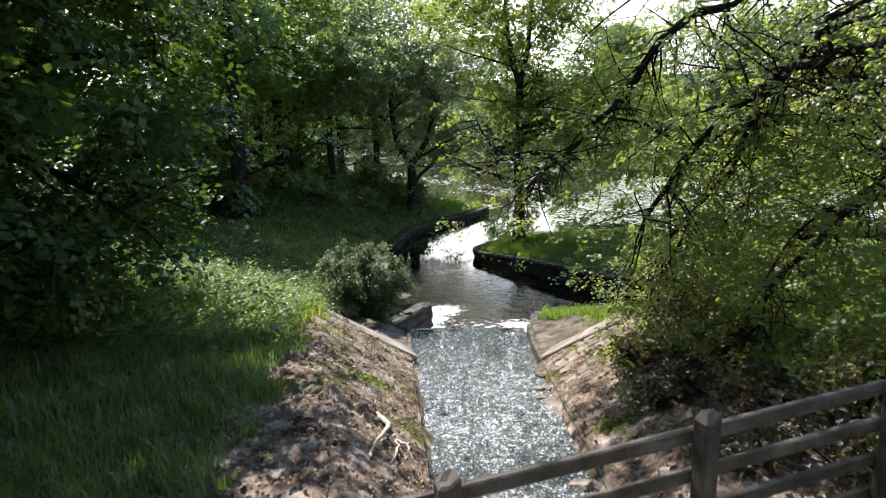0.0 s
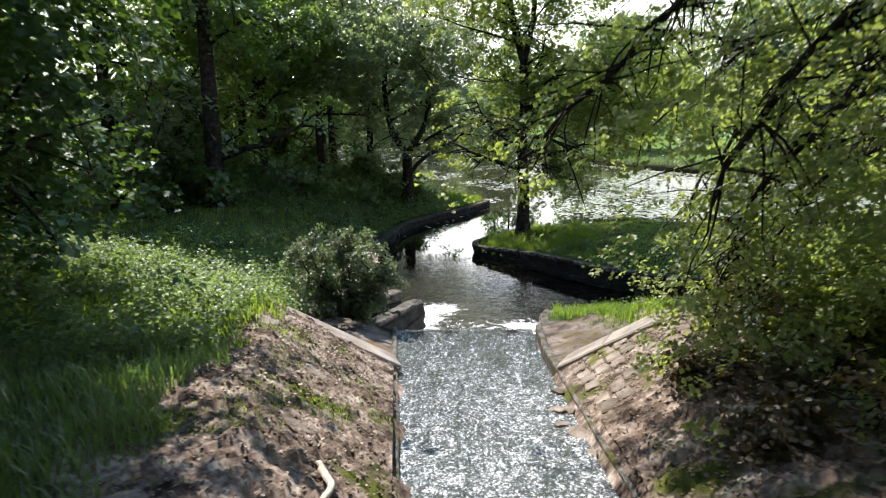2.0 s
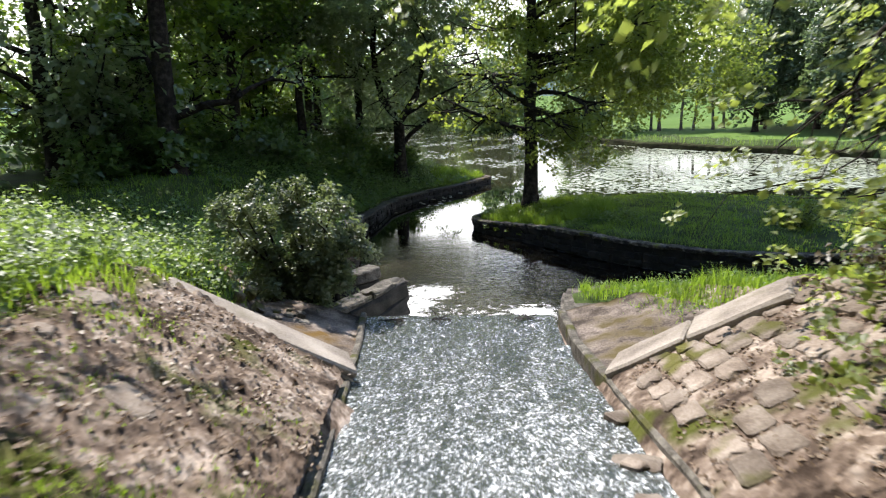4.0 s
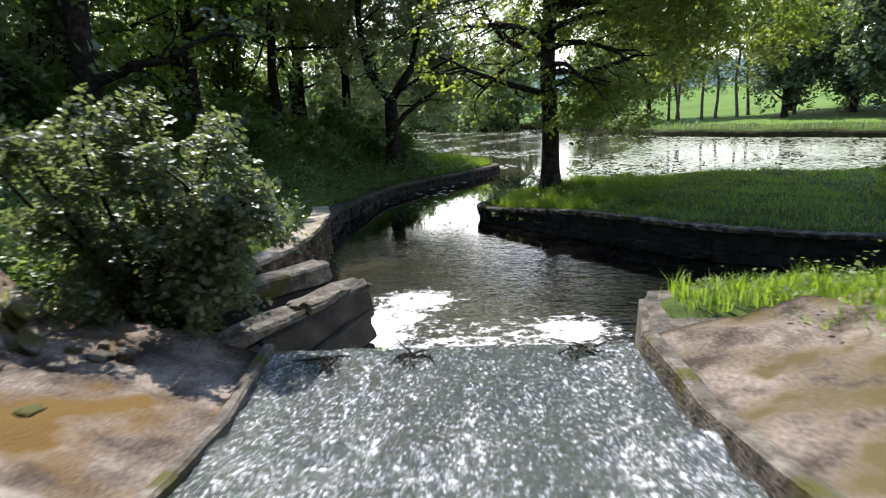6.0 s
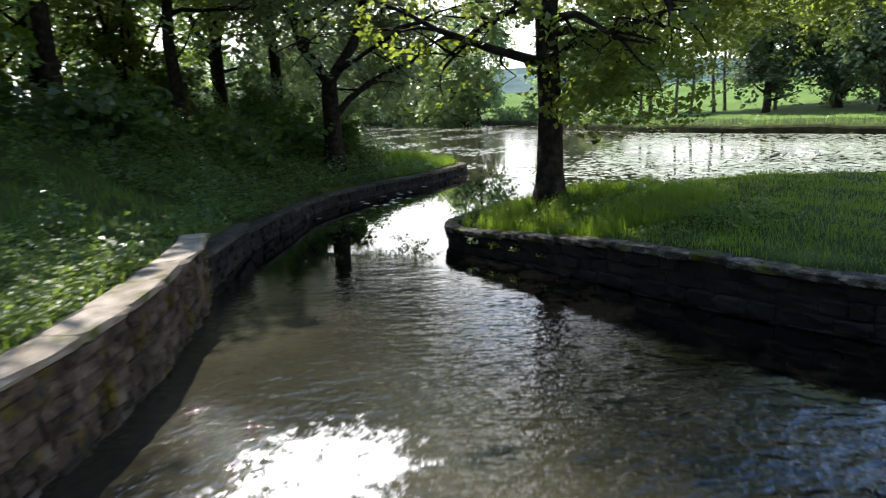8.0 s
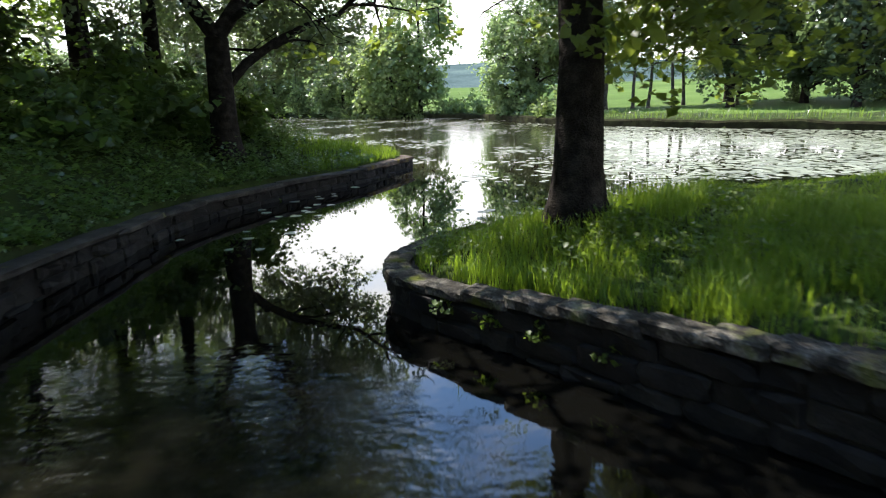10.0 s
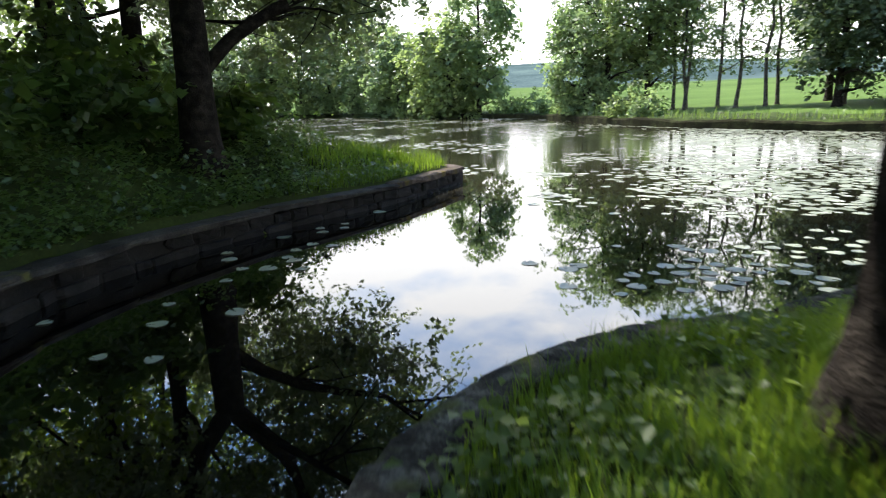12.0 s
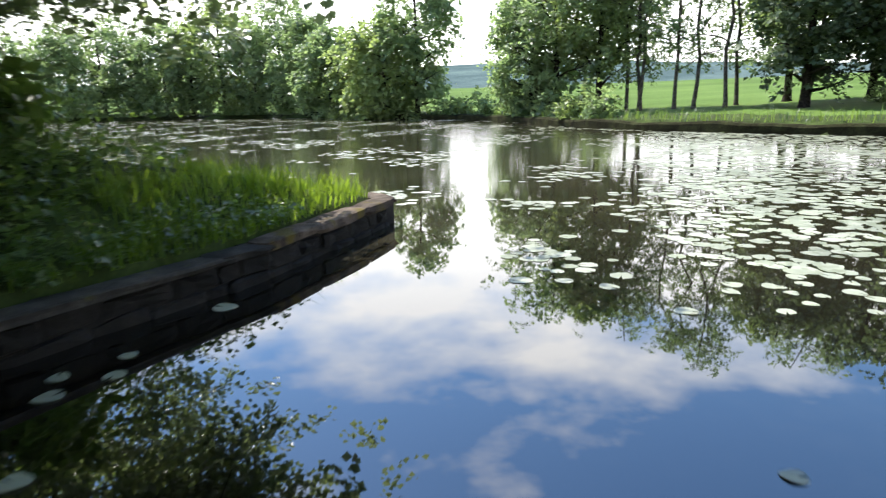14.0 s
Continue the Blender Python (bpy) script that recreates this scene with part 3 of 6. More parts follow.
def build_ground():
    def lines(lo, hi, step, start, end, calm):
        near, s = list(np.arange(lo, hi + 1e-6, step)), step
        up, v = [], hi
        while v < end:
            s = min(s * 1.16, 1.0) if v < calm else s * 1.16
            v += s
            up.append(v)
        down, v, s = [], lo, step
        while v > start:
            s *= 1.16
            v -= s
            down.append(v)
        return np.array(down[::-1] + near + up)

    xs, ys = lines(-14, 16, 0.25, -1800, 1800, 42), lines(1.0, 48, 0.25, -900, 2200, 112)
    gx, gy = np.meshgrid(xs, ys, indexing="ij")
    gz = ground_z(gx, gy)
    nx, ny = len(xs), len(ys)
    i, j = np.meshgrid(np.arange(nx - 1), np.arange(ny - 1), indexing="ij")
    q = np.stack([i * ny + j, (i + 1) * ny + j, (i + 1) * ny + j + 1, i * ny + j + 1], -1).reshape(-1, 4)
    ob = mesh_object("ground", np.stack([gx, gy, gz], -1).reshape(-1, 3), q, EARTH, smooth=True)
    me = ob.data
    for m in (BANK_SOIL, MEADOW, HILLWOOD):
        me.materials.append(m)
    c = np.empty(len(me.polygons) * 3)
    me.polygons.foreach_get("center", c)
    c = c.reshape(-1, 3)
    e = np.maximum(chute_left(c[:, 1]) - c[:, 0], c[:, 0] - CHUTE_RIGHT)
    reach = np.where(c[:, 0] < 1, 1.95, 2.6) + 0.35 * wobble(c[:, 0], c[:, 1], 2.2)
    bank = ((e < reach) & (c[:, 1] < 17.3) & (c[:, 1] > 4.0)) | ((c[:, 0] < 0) & (c[:, 0] > -3.2) & (c[:, 1] > 16.6) & (c[:, 1] < 20.5))
    dist = np.hypot(c[:, 0], c[:, 1] - 40)
    shore = signed(c[:, 0], c[:, 1], WATER) + 2 * wobble(c[:, 0], c[:, 1], 0.3)
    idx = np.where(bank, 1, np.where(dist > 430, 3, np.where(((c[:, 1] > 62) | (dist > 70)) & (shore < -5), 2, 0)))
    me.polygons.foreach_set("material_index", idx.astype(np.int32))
    return tagged(ob, "grassy earth ground with a bare stony bank", "ground", kind="structure")


build_ground()

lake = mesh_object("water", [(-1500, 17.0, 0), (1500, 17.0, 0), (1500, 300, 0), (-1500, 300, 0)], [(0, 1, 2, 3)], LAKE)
tagged(lake, "calm murky lake water mirroring sky and trees", "water", kind="structure")


def cells(x, y, size, seed):
    """Rough stones: for each place a height of its cell, sunk towards the joints."""
    rng = np.random.default_rng(seed)
    jit, high = rng.uniform(0.1, 0.9, (64, 64, 2)), rng.uniform(0, 1, (64, 64))
    gx, gy = x / size, y / size
    ix, iy = np.floor(gx).astype(int), np.floor(gy).astype(int)
    near, second, level = np.full(x.shape, 9.0), np.full(x.shape, 9.0), np.zeros(x.shape)
    for dx in (-1, 0, 1):
        for dy in (-1, 0, 1):
            cx, cy = ix + dx, iy + dy
            j = jit[cx % 64, cy % 64]
            d = np.hypot(cx + j[..., 0] - gx, cy + j[..., 1] - gy)
            second = np.where(d < near, near, np.minimum(second, d))
            level = np.where(d < near, high[cx % 64, cy % 64], level)
            near = np.minimum(near, d)
    return level * smooth(0.02, 0.3, second - near)


def bank_lift(x, v, left, seed):
    """How far the rough surface of the bare slope stands over the ground."""
    u = np.where(left, chute_left(v) - x, x - CHUTE_RIGHT)
    edge = smooth(2.45, 1.9, u + 0.3 * wobble(x, v, 2.2)) * smooth(4.2, 4.8, v)
    bx, by = x + 0.06 * wobble(x, v, 7.0), v + 0.06 * wobble(x, v, 6.0, 2.0)
    relief = 0.05 * cells(bx, by * 1.25, 0.2, seed) * smooth(-0.6, 0.2, wobble(x, v, 1.6, seed)) + 0.045 * cells(bx, by, 0.09, seed + 1) + 0.026 * cells(bx, by, 0.045, seed + 2)
    return -0.03 + (0.03 + relief) * edge - 0.08 * (1 - edge)


def on_bank(x, y):
    """The lift of the bare slope where there is one, else nothing."""
    left = x < 1
    inside = np.where(left, chute_left(y) - x, x - CHUTE_RIGHT)
    rough = np.where(left, bank_lift(x, y, left, 31), bank_lift(x, y, left, 35))
    return np.where((inside > 0.06) & (inside < 2.4) & (y > 4.3) & (y < np.where(left, 13.2, 10.3)), np.maximum(rough, 0), 0)


def bank_face(left, seed, end):
    """The bare slope beside the chute: half-buried stone pitching and clods of earth."""
    v, u = np.meshgrid(np.arange(4.2, end, 0.035), np.arange(0.06, 2.5, 0.035), indexing="ij")
    x = chute_left(v) - u if left else CHUTE_RIGHT + u
    z = ground_z(x, v) + bank_lift(x, v, left, seed)
    nx, ny = x.shape
    i, j = np.meshgrid(np.arange(nx - 1), np.arange(ny - 1), indexing="ij")
    q = np.stack([i * ny + j, (i + 1) * ny + j, (i + 1) * ny + j + 1, i * ny + j + 1], -1).reshape(-1, 4)
    ob = mesh_object("bank_slope", np.stack([x, v, z], -1).reshape(-1, 3), q if left else q[:, ::-1].copy(), BANK_SOIL, smooth=False)
    return tagged(ob, "bare bank of brown earth, clods and half-buried stones", "bank", kind="structure")


bank_face(True, 31, 13.3)
bank_face(False, 35, 10.4)


# ---- chute, kerbs, slabs and blocks ----
def build_chute():
    rng = np.random.default_rng(3)
    ys = np.concatenate([np.arange(2.5, 17.11, 0.06)])
    us = np.linspace(0, 1, 46)
    gy, gu = np.meshgrid(ys, us, indexing="ij")
    x0 = chute_left(gy)
    gx = x0 + gu * (CHUTE_RIGHT - 0.1 - x0)
    gz = chute_z(gy) + 0.02 * wobble(gx, gy, 5.0) + 0.012 * wobble(gx, gy, 13.0, 2.0) + 0.06 * np.exp(-((gy - 15.25) / 0.25) ** 2) * (0.6 + wobble(gx, gy, 4.0, 1.0))
    rows = [np.stack([gx, gy, gz], -1)]
    # the fall over the lip down to the lake
    lip = rows[0][-1]
    for k, (dy, z) in enumerate(((0.06, 1.34), (0.16, 1.24), (0.30, 1.0), (0.42, 0.70), (0.55, 0.38), (0.68, 0.12), (0.76, -0.1))):
        r = lip.copy()
        r[:, 1] += dy + 0.03 * wobble(r[:, 0], np.full(len(r), k * 0.7), 6.0)
        r[:, 2] = z + 0.02 * wobble(r[:, 0], np.full(len(r), k * 1.3), 8.0)
        rows.append(r[None])
    v = np.concatenate(rows, 0)
    a, b = v.shape[:2]
    i, j = np.meshgrid(np.arange(a - 1), np.arange(b - 1), indexing="ij")
    q = np.stack([i * b + j, (i + 1) * b + j, (i + 1) * b + j + 1, i * b + j + 1], -1).reshape(-1, 4)
    ob = mesh_object("chute_water", v.reshape(-1, 3), q, CHUTE, smooth=True)
    return tagged(ob, "shallow foaming water running down a concrete chute", "water", kind="structure")


build_chute()


def ribbon(name, points, width, height, mat, label, category, kind="", bevel=0.02, side=1, seed=0, parent=None):
    """A beam with worn edges along points (x, y, z of one top edge); it lies to the left (side 1) or right of them."""
    rng = random.Random(seed)
    bm = bmesh.new()
    rings = []
    pts = [Vector(p) for p in points]
    for i, p in enumerate(pts):
        d = (pts[min(i + 1, len(pts) - 1)] - pts[max(i - 1, 0)])
        across = Vector((-d.y, d.x, 0)).normalized() * side * width
        up = Vector((0, 0, 1))
        w = Vector((rng.uniform(-1, 1), rng.uniform(-1, 1), rng.uniform(-1, 1))) * 0.008
        c = bevel
        n = across.normalized()
        rings.append([bm.verts.new(q + w) for q in (p - up * height, p - up * c, p + n * c, p + across - n * c, p + across - up * c, p + across - up * height)])
    for a, b in zip(rings, rings[1:]):
        for k in range(6):
            bm.faces.new((a[k], a[(k + 1) % 6], b[(k + 1) % 6], b[k]))
    bm.faces.new(rings[0][::-1])
    bm.faces.new(rings[-1])
    bmesh.ops.recalc_face_normals(bm, faces=bm.faces)
    ob = part(name, bm, mat, parent, "" if not parent else label)
    return ob if parent else tagged(ob, label, category, kind=kind)


kl = [(chute_left(y), y, chute_z(y) + 0.07) for y in np.arange(3.0, 17.15, 0.47)]
ribbon("kerb", kl, 0.10, 0.45, BLOCK, "low stained concrete kerb edging the chute water", "kerb", "structure", side=1, seed=1)
kr = [(CHUTE_RIGHT - 0.02, y, chute_z(y) + 0.10) for y in np.arange(3.0, 17.15, 0.47)]
ribbon("kerb", kr, 0.12, 0.5, BLOCK, "low cracked concrete kerb between chute and bank", "kerb", "structure", side=-1, seed=2)

FAR_EDGE = [p for p in FAR if p[0] > 3.9 and p[1] > 50]
edge = np.array(FAR_EDGE)
run = np.r_[0, np.cumsum(np.hypot(*(edge[1:] - edge[:-1]).T))]
steps = np.arange(0, run[-1], 0.7)
bank_line = [(np.interp(q, run, edge[:, 0]) - 0.15 + 0.12 * math.sin(q * 0.8), np.interp(q, run, edge[:, 1]) - 0.2 + 0.12 * math.cos(q * 1.1), 0.5 + 0.06 * math.sin(q * 0.7) + 0.03 * math.sin(q * 1.9)) for q in steps]
ribbon("shore_bank", bank_line, 4.2, 1.1, PEAT, "low dark undercut bank of the far shore", "bank", "structure", bevel=0.12, side=1, seed=3)


def ledge(label, inner, outer, seed, mat):
    """A worn concrete ledge between two lines of (x, y, z), thick enough to reach into the ground."""
    rng = np.random.default_rng(seed)
    k, m = 34, 18
    t = np.linspace(0, 1, k)
    a = np.stack([np.interp(t, np.linspace(0, 1, len(inner)), [p[c] for p in inner]) for c in range(3)], 1)
    b = np.stack([np.interp(t, np.linspace(0, 1, len(outer)), [p[c] for p in outer]) for c in range(3)], 1)
    u = np.linspace(0, 1, m)[None, :, None]
    top = a[:, None] * (1 - u) + b[:, None] * u
    top[..., 2] += (0.035 * wobble(top[..., 0], top[..., 1], 3.0, seed) + 0.02 * wobble(top[..., 0], top[..., 1], 9.0, seed) + rng.normal(size=(k, m)) * 0.008) * np.where(np.arange(m) > 3, 1.0, 0.1)[None, :]
    top[:, -1, 2] -= 0.25
    v = np.concatenate([top.reshape(-1, 3), top.reshape(-1, 3) - [0, 0, 0.5]])
    i, j = np.meshgrid(np.arange(k - 1), np.arange(m - 1), indexing="ij")
    q = np.stack([i * m + j, (i + 1) * m + j, (i + 1) * m + j + 1, i * m + j + 1], -1).reshape(-1, 4)
    n = k * m
    rim = [r * m for r in range(k)] + [(k - 1) * m + c for c in range(1, m)] + [r * m + m - 1 for r in range(k - 2, -1, -1)] + [c for c in range(m - 2, 0, -1)]
    sides = np.array([(p, o, o + n, p + n) for p, o in zip(rim, rim[1:] + rim[:1])])
    ob = mesh_object("ledge", v, np.concatenate([q, sides]), mat, smooth=True)
    return tagged(ob, label, "ledge")


ledge("broad mossy concrete ledge above the weir lip", [(chute_left(y) - 0.09, y, chute_z(y) + 0.02) for y in (13.85, 15, 16, 17.0)], [(-1.9, 14.1, 2.12), (-2.05, 15.2, 1.95), (-2.2, 16.2, 1.82), (-2.2, 17.2, 1.74)], 7, MOSSY)
ledge("broad mossy concrete ledge beside the weir lip", [(CHUTE_RIGHT + 0.09, y, chute_z(y) + 0.05) for y in (13.8, 15, 16, 17.15)], [(4.6, 13.9, 2.2), (4.5, 15.0, 2.05), (4.3, 16.0, 1.9), (3.75, 17.0, 1.76)], 8, WORN)


def slab(name, a, b, width, thick, label, seed, mat=CONCRETE):
    """A sloping strip of cast concrete between two places on its centre line."""
    a, b = Vector(a), Vector(b)
    d = b - a
    bm = rough_box(d.length, width, thick, 0.025, 0.006, seed, 2)
    x = d.normalized()
    y = Vector((0, 0, 1)).cross(x).normalized()
    m = Matrix((x, y, x.cross(y))).transposed().to_4x4()
    m.translation = (a + b) / 2
    bmesh.ops.transform(bm, matrix=m, verts=bm.verts)
    return tagged(part(name, bm, mat), label, "slab")


slab("edging_slab", (-1.80, 13.20, 2.98), (-0.18, 13.80, 1.90), 0.58, 0.14, "pale sloping concrete edging slab on the bank", 4)
slab("edging_slab", (2.56, 13.62, 1.96), (3.2, 13.32, 2.44), 0.60, 0.14, "pale sloping concrete edging slab on the bank", 5)
slab("edging_slab", (3.215, 13.31, 2.45), (3.95, 12.97, 2.97), 0.60, 0.14, "sloping concrete edging slab, partly under leaves", 6)


def block(label, sx, sy, sz, m, seed, jitter=0.03):
    bm = rough_box(sx, sy, sz, 0.035, jitter, seed, 2)
    ob = part("stone_block", bm, BLOCK)
    ob.matrix_world = m
    return tagged(ob, label, "stone", group="blocks beside the weir")


def wing(label, x, y, top, heading, length, layers, seed):
    """A wing of stone beds, each slipped a little over the one below, below a flat top course."""
    root = thing("wing_wall", label, "wall", x, y, 0, group="stone wings beside the weir")
    root.rotation_euler = (0, 0, radians(heading))
    z = top
    for k, (h, out, tilt, mat) in enumerate(layers):
        rng = random.Random(seed + k)
        whole, start, split = length + 0.12 * k, -(length + 0.12 * k) / 2, rng.uniform(0.35, 0.65)
        for share in (split, 1 - split):
            size = whole * share
            bm = rough_box(size * 1.01, 0.40, h, 0.03, 0.016, seed + k * 7 + int(share * 90), 3)
            ob = part("bed_stone", bm, mat, root)
            mid = start + size / 2
            ob.matrix_basis = pose(-0.05 * k + mid * math.cos(radians(tilt)), -out - 0.11 + rng.uniform(-0.02, 0.02), z - h / 2 - mid * math.sin(radians(tilt)), rng.uniform(-2, 2), tilt + rng.uniform(-2, 2), rng.uniform(-2, 2))
            start += size
        z -= h * 0.96
    return root


# Lighter top bed, darker beds below: the faces' shade is in their materials.
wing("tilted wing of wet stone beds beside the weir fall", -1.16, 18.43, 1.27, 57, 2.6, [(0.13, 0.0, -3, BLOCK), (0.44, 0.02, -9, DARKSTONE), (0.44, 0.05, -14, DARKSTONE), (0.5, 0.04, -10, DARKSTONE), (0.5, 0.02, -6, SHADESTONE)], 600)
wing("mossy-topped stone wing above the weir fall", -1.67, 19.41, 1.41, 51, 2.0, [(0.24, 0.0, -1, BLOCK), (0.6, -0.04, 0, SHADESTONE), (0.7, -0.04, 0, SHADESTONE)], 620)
block("worn stone ledge below the rubble wall", 1.3, 0.8, 0.6, pose(-2.72, 20.65, 0.58, 0, 2, 40), 15)


def end_pier():
    """The battered concrete end of the chute wall, its top sloping down to the water."""
    bm = bmesh.new()
    low = [(2.33, 17.1, -0.5), (2.43, 18.05, -0.5), (3.6, 18.5, -0.5), (3.7, 16.9, -0.5)]
    top = [(2.42, 17.0, 1.38), (2.67, 18.2, 1.46), (3.5, 18.3, 1.50), (3.7, 16.9, 1.50)]
    a, b = [bm.verts.new(p) for p in low], [bm.verts.new(p) for p in top]
    for k in range(4):
        bm.faces.new((a[k], a[(k + 1) % 4], b[(k + 1) % 4], b[k]))
    bm.faces.new(b)
    bm.faces.new(a[::-1])
    bmesh.ops.recalc_face_normals(bm, faces=bm.faces)
    bmesh.ops.bevel(bm, geom=bm.edges[:], offset=0.05, segments=2, affect="EDGES")
    bmesh.ops.subdivide_edges(bm, edges=[e for e in bm.edges if e.calc_length() > 0.4], cuts=2, use_grid_fill=True)
    rng = random.Random(17)
    for v in bm.verts:
        v.co += Vector((rng.uniform(-1, 1), rng.uniform(-1, 1), rng.uniform(-1, 1))) * 0.018
    return tagged(part("end_pier", bm, BLOCK), "battered concrete end of the chute wall", "pier")


end_pier()


# ---- stone walls, built stone by stone ----
STONES = []
for k in range(8):
    bm = rough_box(1, 1, 1, 0.11, 0.055, 40 + k, 1)
    me = bpy.data.meshes.new("stone")
    bm.to_mesh(me)
    bm.free()
    STONES.append(me)


def along(points, step, rng, spread=0.35):
    """Places along a line of points: (x, y, heading, length) of pieces laid end to end."""
    pts = np.array(points, float)
    seg = np.hypot(*(pts[1:] - pts[:-1]).T)
    dist = np.r_[0, np.cumsum(seg)]
    s, out = 0.0, []
    while s < dist[-1] - 0.05:
        w = min(step * rng.uniform(1 - spread, 1 + spread), dist[-1] - s)
        a = np.array([np.interp(s, dist, pts[:, 0]), np.interp(s, dist, pts[:, 1])])
        b = np.array([np.interp(s + w, dist, pts[:, 0]), np.interp(s + w, dist, pts[:, 1])])
        d = b - a
        out.append(((a + b) / 2, math.atan2(d[1], d[0]), float(np.hypot(*d)), s + w / 2))
        s += w
    return out


def stone_wall(name, label, points, tops, side, stone_mat, coping_mat, coping=(0.7, 0.34, 0.12), course=0.2, step=0.34, depth=-0.25, seed=0):
    """Rubble courses below a coping; the face follows points, the wall lies to its left (side 1) or right; tops: height along it."""
    rng = random.Random(seed)
    root = thing(name, label, "wall", kind="structure")
    meshes = {}
    for mat in (stone_mat, coping_mat):
        meshes[mat] = []
        for me in STONES:
            c = me.copy()
            c.materials.append(mat)
            meshes[mat].append(c)
    total = sum(math.dist(a, b) for a, b in zip(points, points[1:]))

    def top(s):
        return float(np.interp(s / total, [k / (len(tops) - 1) for k in range(len(tops))], tops))

    def put(nm, mat, c, heading, w, z, t, h, out):
        ob = new(nm, rng.choice(meshes[mat]))
        nx, ny = -math.sin(heading) * side, math.cos(heading) * side
        off = t / 2 - out
        turn = 0.8 if nm == "coping_stone" else 3.5
        ob.parent = root
        ob.matrix_basis = pose(c[0] + nx * off, c[1] + ny * off, z, rng.uniform(-1, 1) * turn, rng.uniform(-1, 1) * turn, math.degrees(heading) + rng.uniform(-1, 1) * turn) @ Matrix.Diagonal((w * (1.04 if nm == "coping_stone" else 0.975), t, h, 1))

    for c, heading, w, s in along(points, coping[0], rng):
        put("coping_stone", coping_mat, c, heading, w, top(s) - coping[2] / 2 + rng.uniform(-0.012, 0.012), coping[1] + rng.uniform(-0.03, 0.03), coping[2] * 1.08, 0.05 + rng.uniform(-0.015, 0.015))
    rows = max(1, math.ceil((max(tops) - coping[2] - depth) / course))
    for r in range(rows):
        for c, heading, w, s in along(points, step, rng, 0.5):
            z = top(s) - coping[2] - course * (r + 0.5)
            if z > depth - course * 0.5:
                put("stone", stone_mat, c, heading, w, z, 0.3, course * rng.uniform(0.82, 1.12), rng.uniform(-0.03, 0.04))
    # mortar core behind the faces
    bm = bmesh.new()
    pts = [Vector((*p, 0)) for p in points]
    rings, run = [], 0.0
    for i, p in enumerate(pts):
        if i:
            run += (pts[i] - pts[i - 1]).length
        d = (pts[min(i + 1, len(pts) - 1)] - pts[max(i - 1, 0)]).normalized()
        n = Vector((-d.y, d.x, 0)) * side
        t = top(run) - coping[2] * 0.6
        rings.append([bm.verts.new(q) for q in (p + n * 0.03 + Vector((0, 0, depth - 0.2)), p + n * 0.03 + Vector((0, 0, t)), p + n * 0.54 + Vector((0, 0, t)), p + n * 0.54 + Vector((0, 0, depth - 0.2)))])
    for a, b in zip(rings, rings[1:]):
        for k in range(4):
            bm.faces.new((a[k], a[(k + 1) % 4], b[(k + 1) % 4], b[k]))
    bm.faces.new(rings[0][::-1])
    bm.faces.new(rings[-1])
    bmesh.ops.recalc_face_normals(bm, faces=bm.faces)
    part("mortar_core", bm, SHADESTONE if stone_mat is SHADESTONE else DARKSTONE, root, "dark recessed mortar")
    return root


# ---- trees ----
def wander(start, way, length, steps, rng, droop=0.0, kink=0.22):
    p, d, out = np.array(start, float), np.array(way, float), [np.array(start, float)]
    d = d / np.linalg.norm(d)
    for _ in range(steps):
        d = d + rng.normal(size=3) * kink + np.array([0, 0, -droop])
        d = d / np.linalg.norm(d)
        p = p + d * length / steps
        out.append(p.copy())
    return np.array(out)


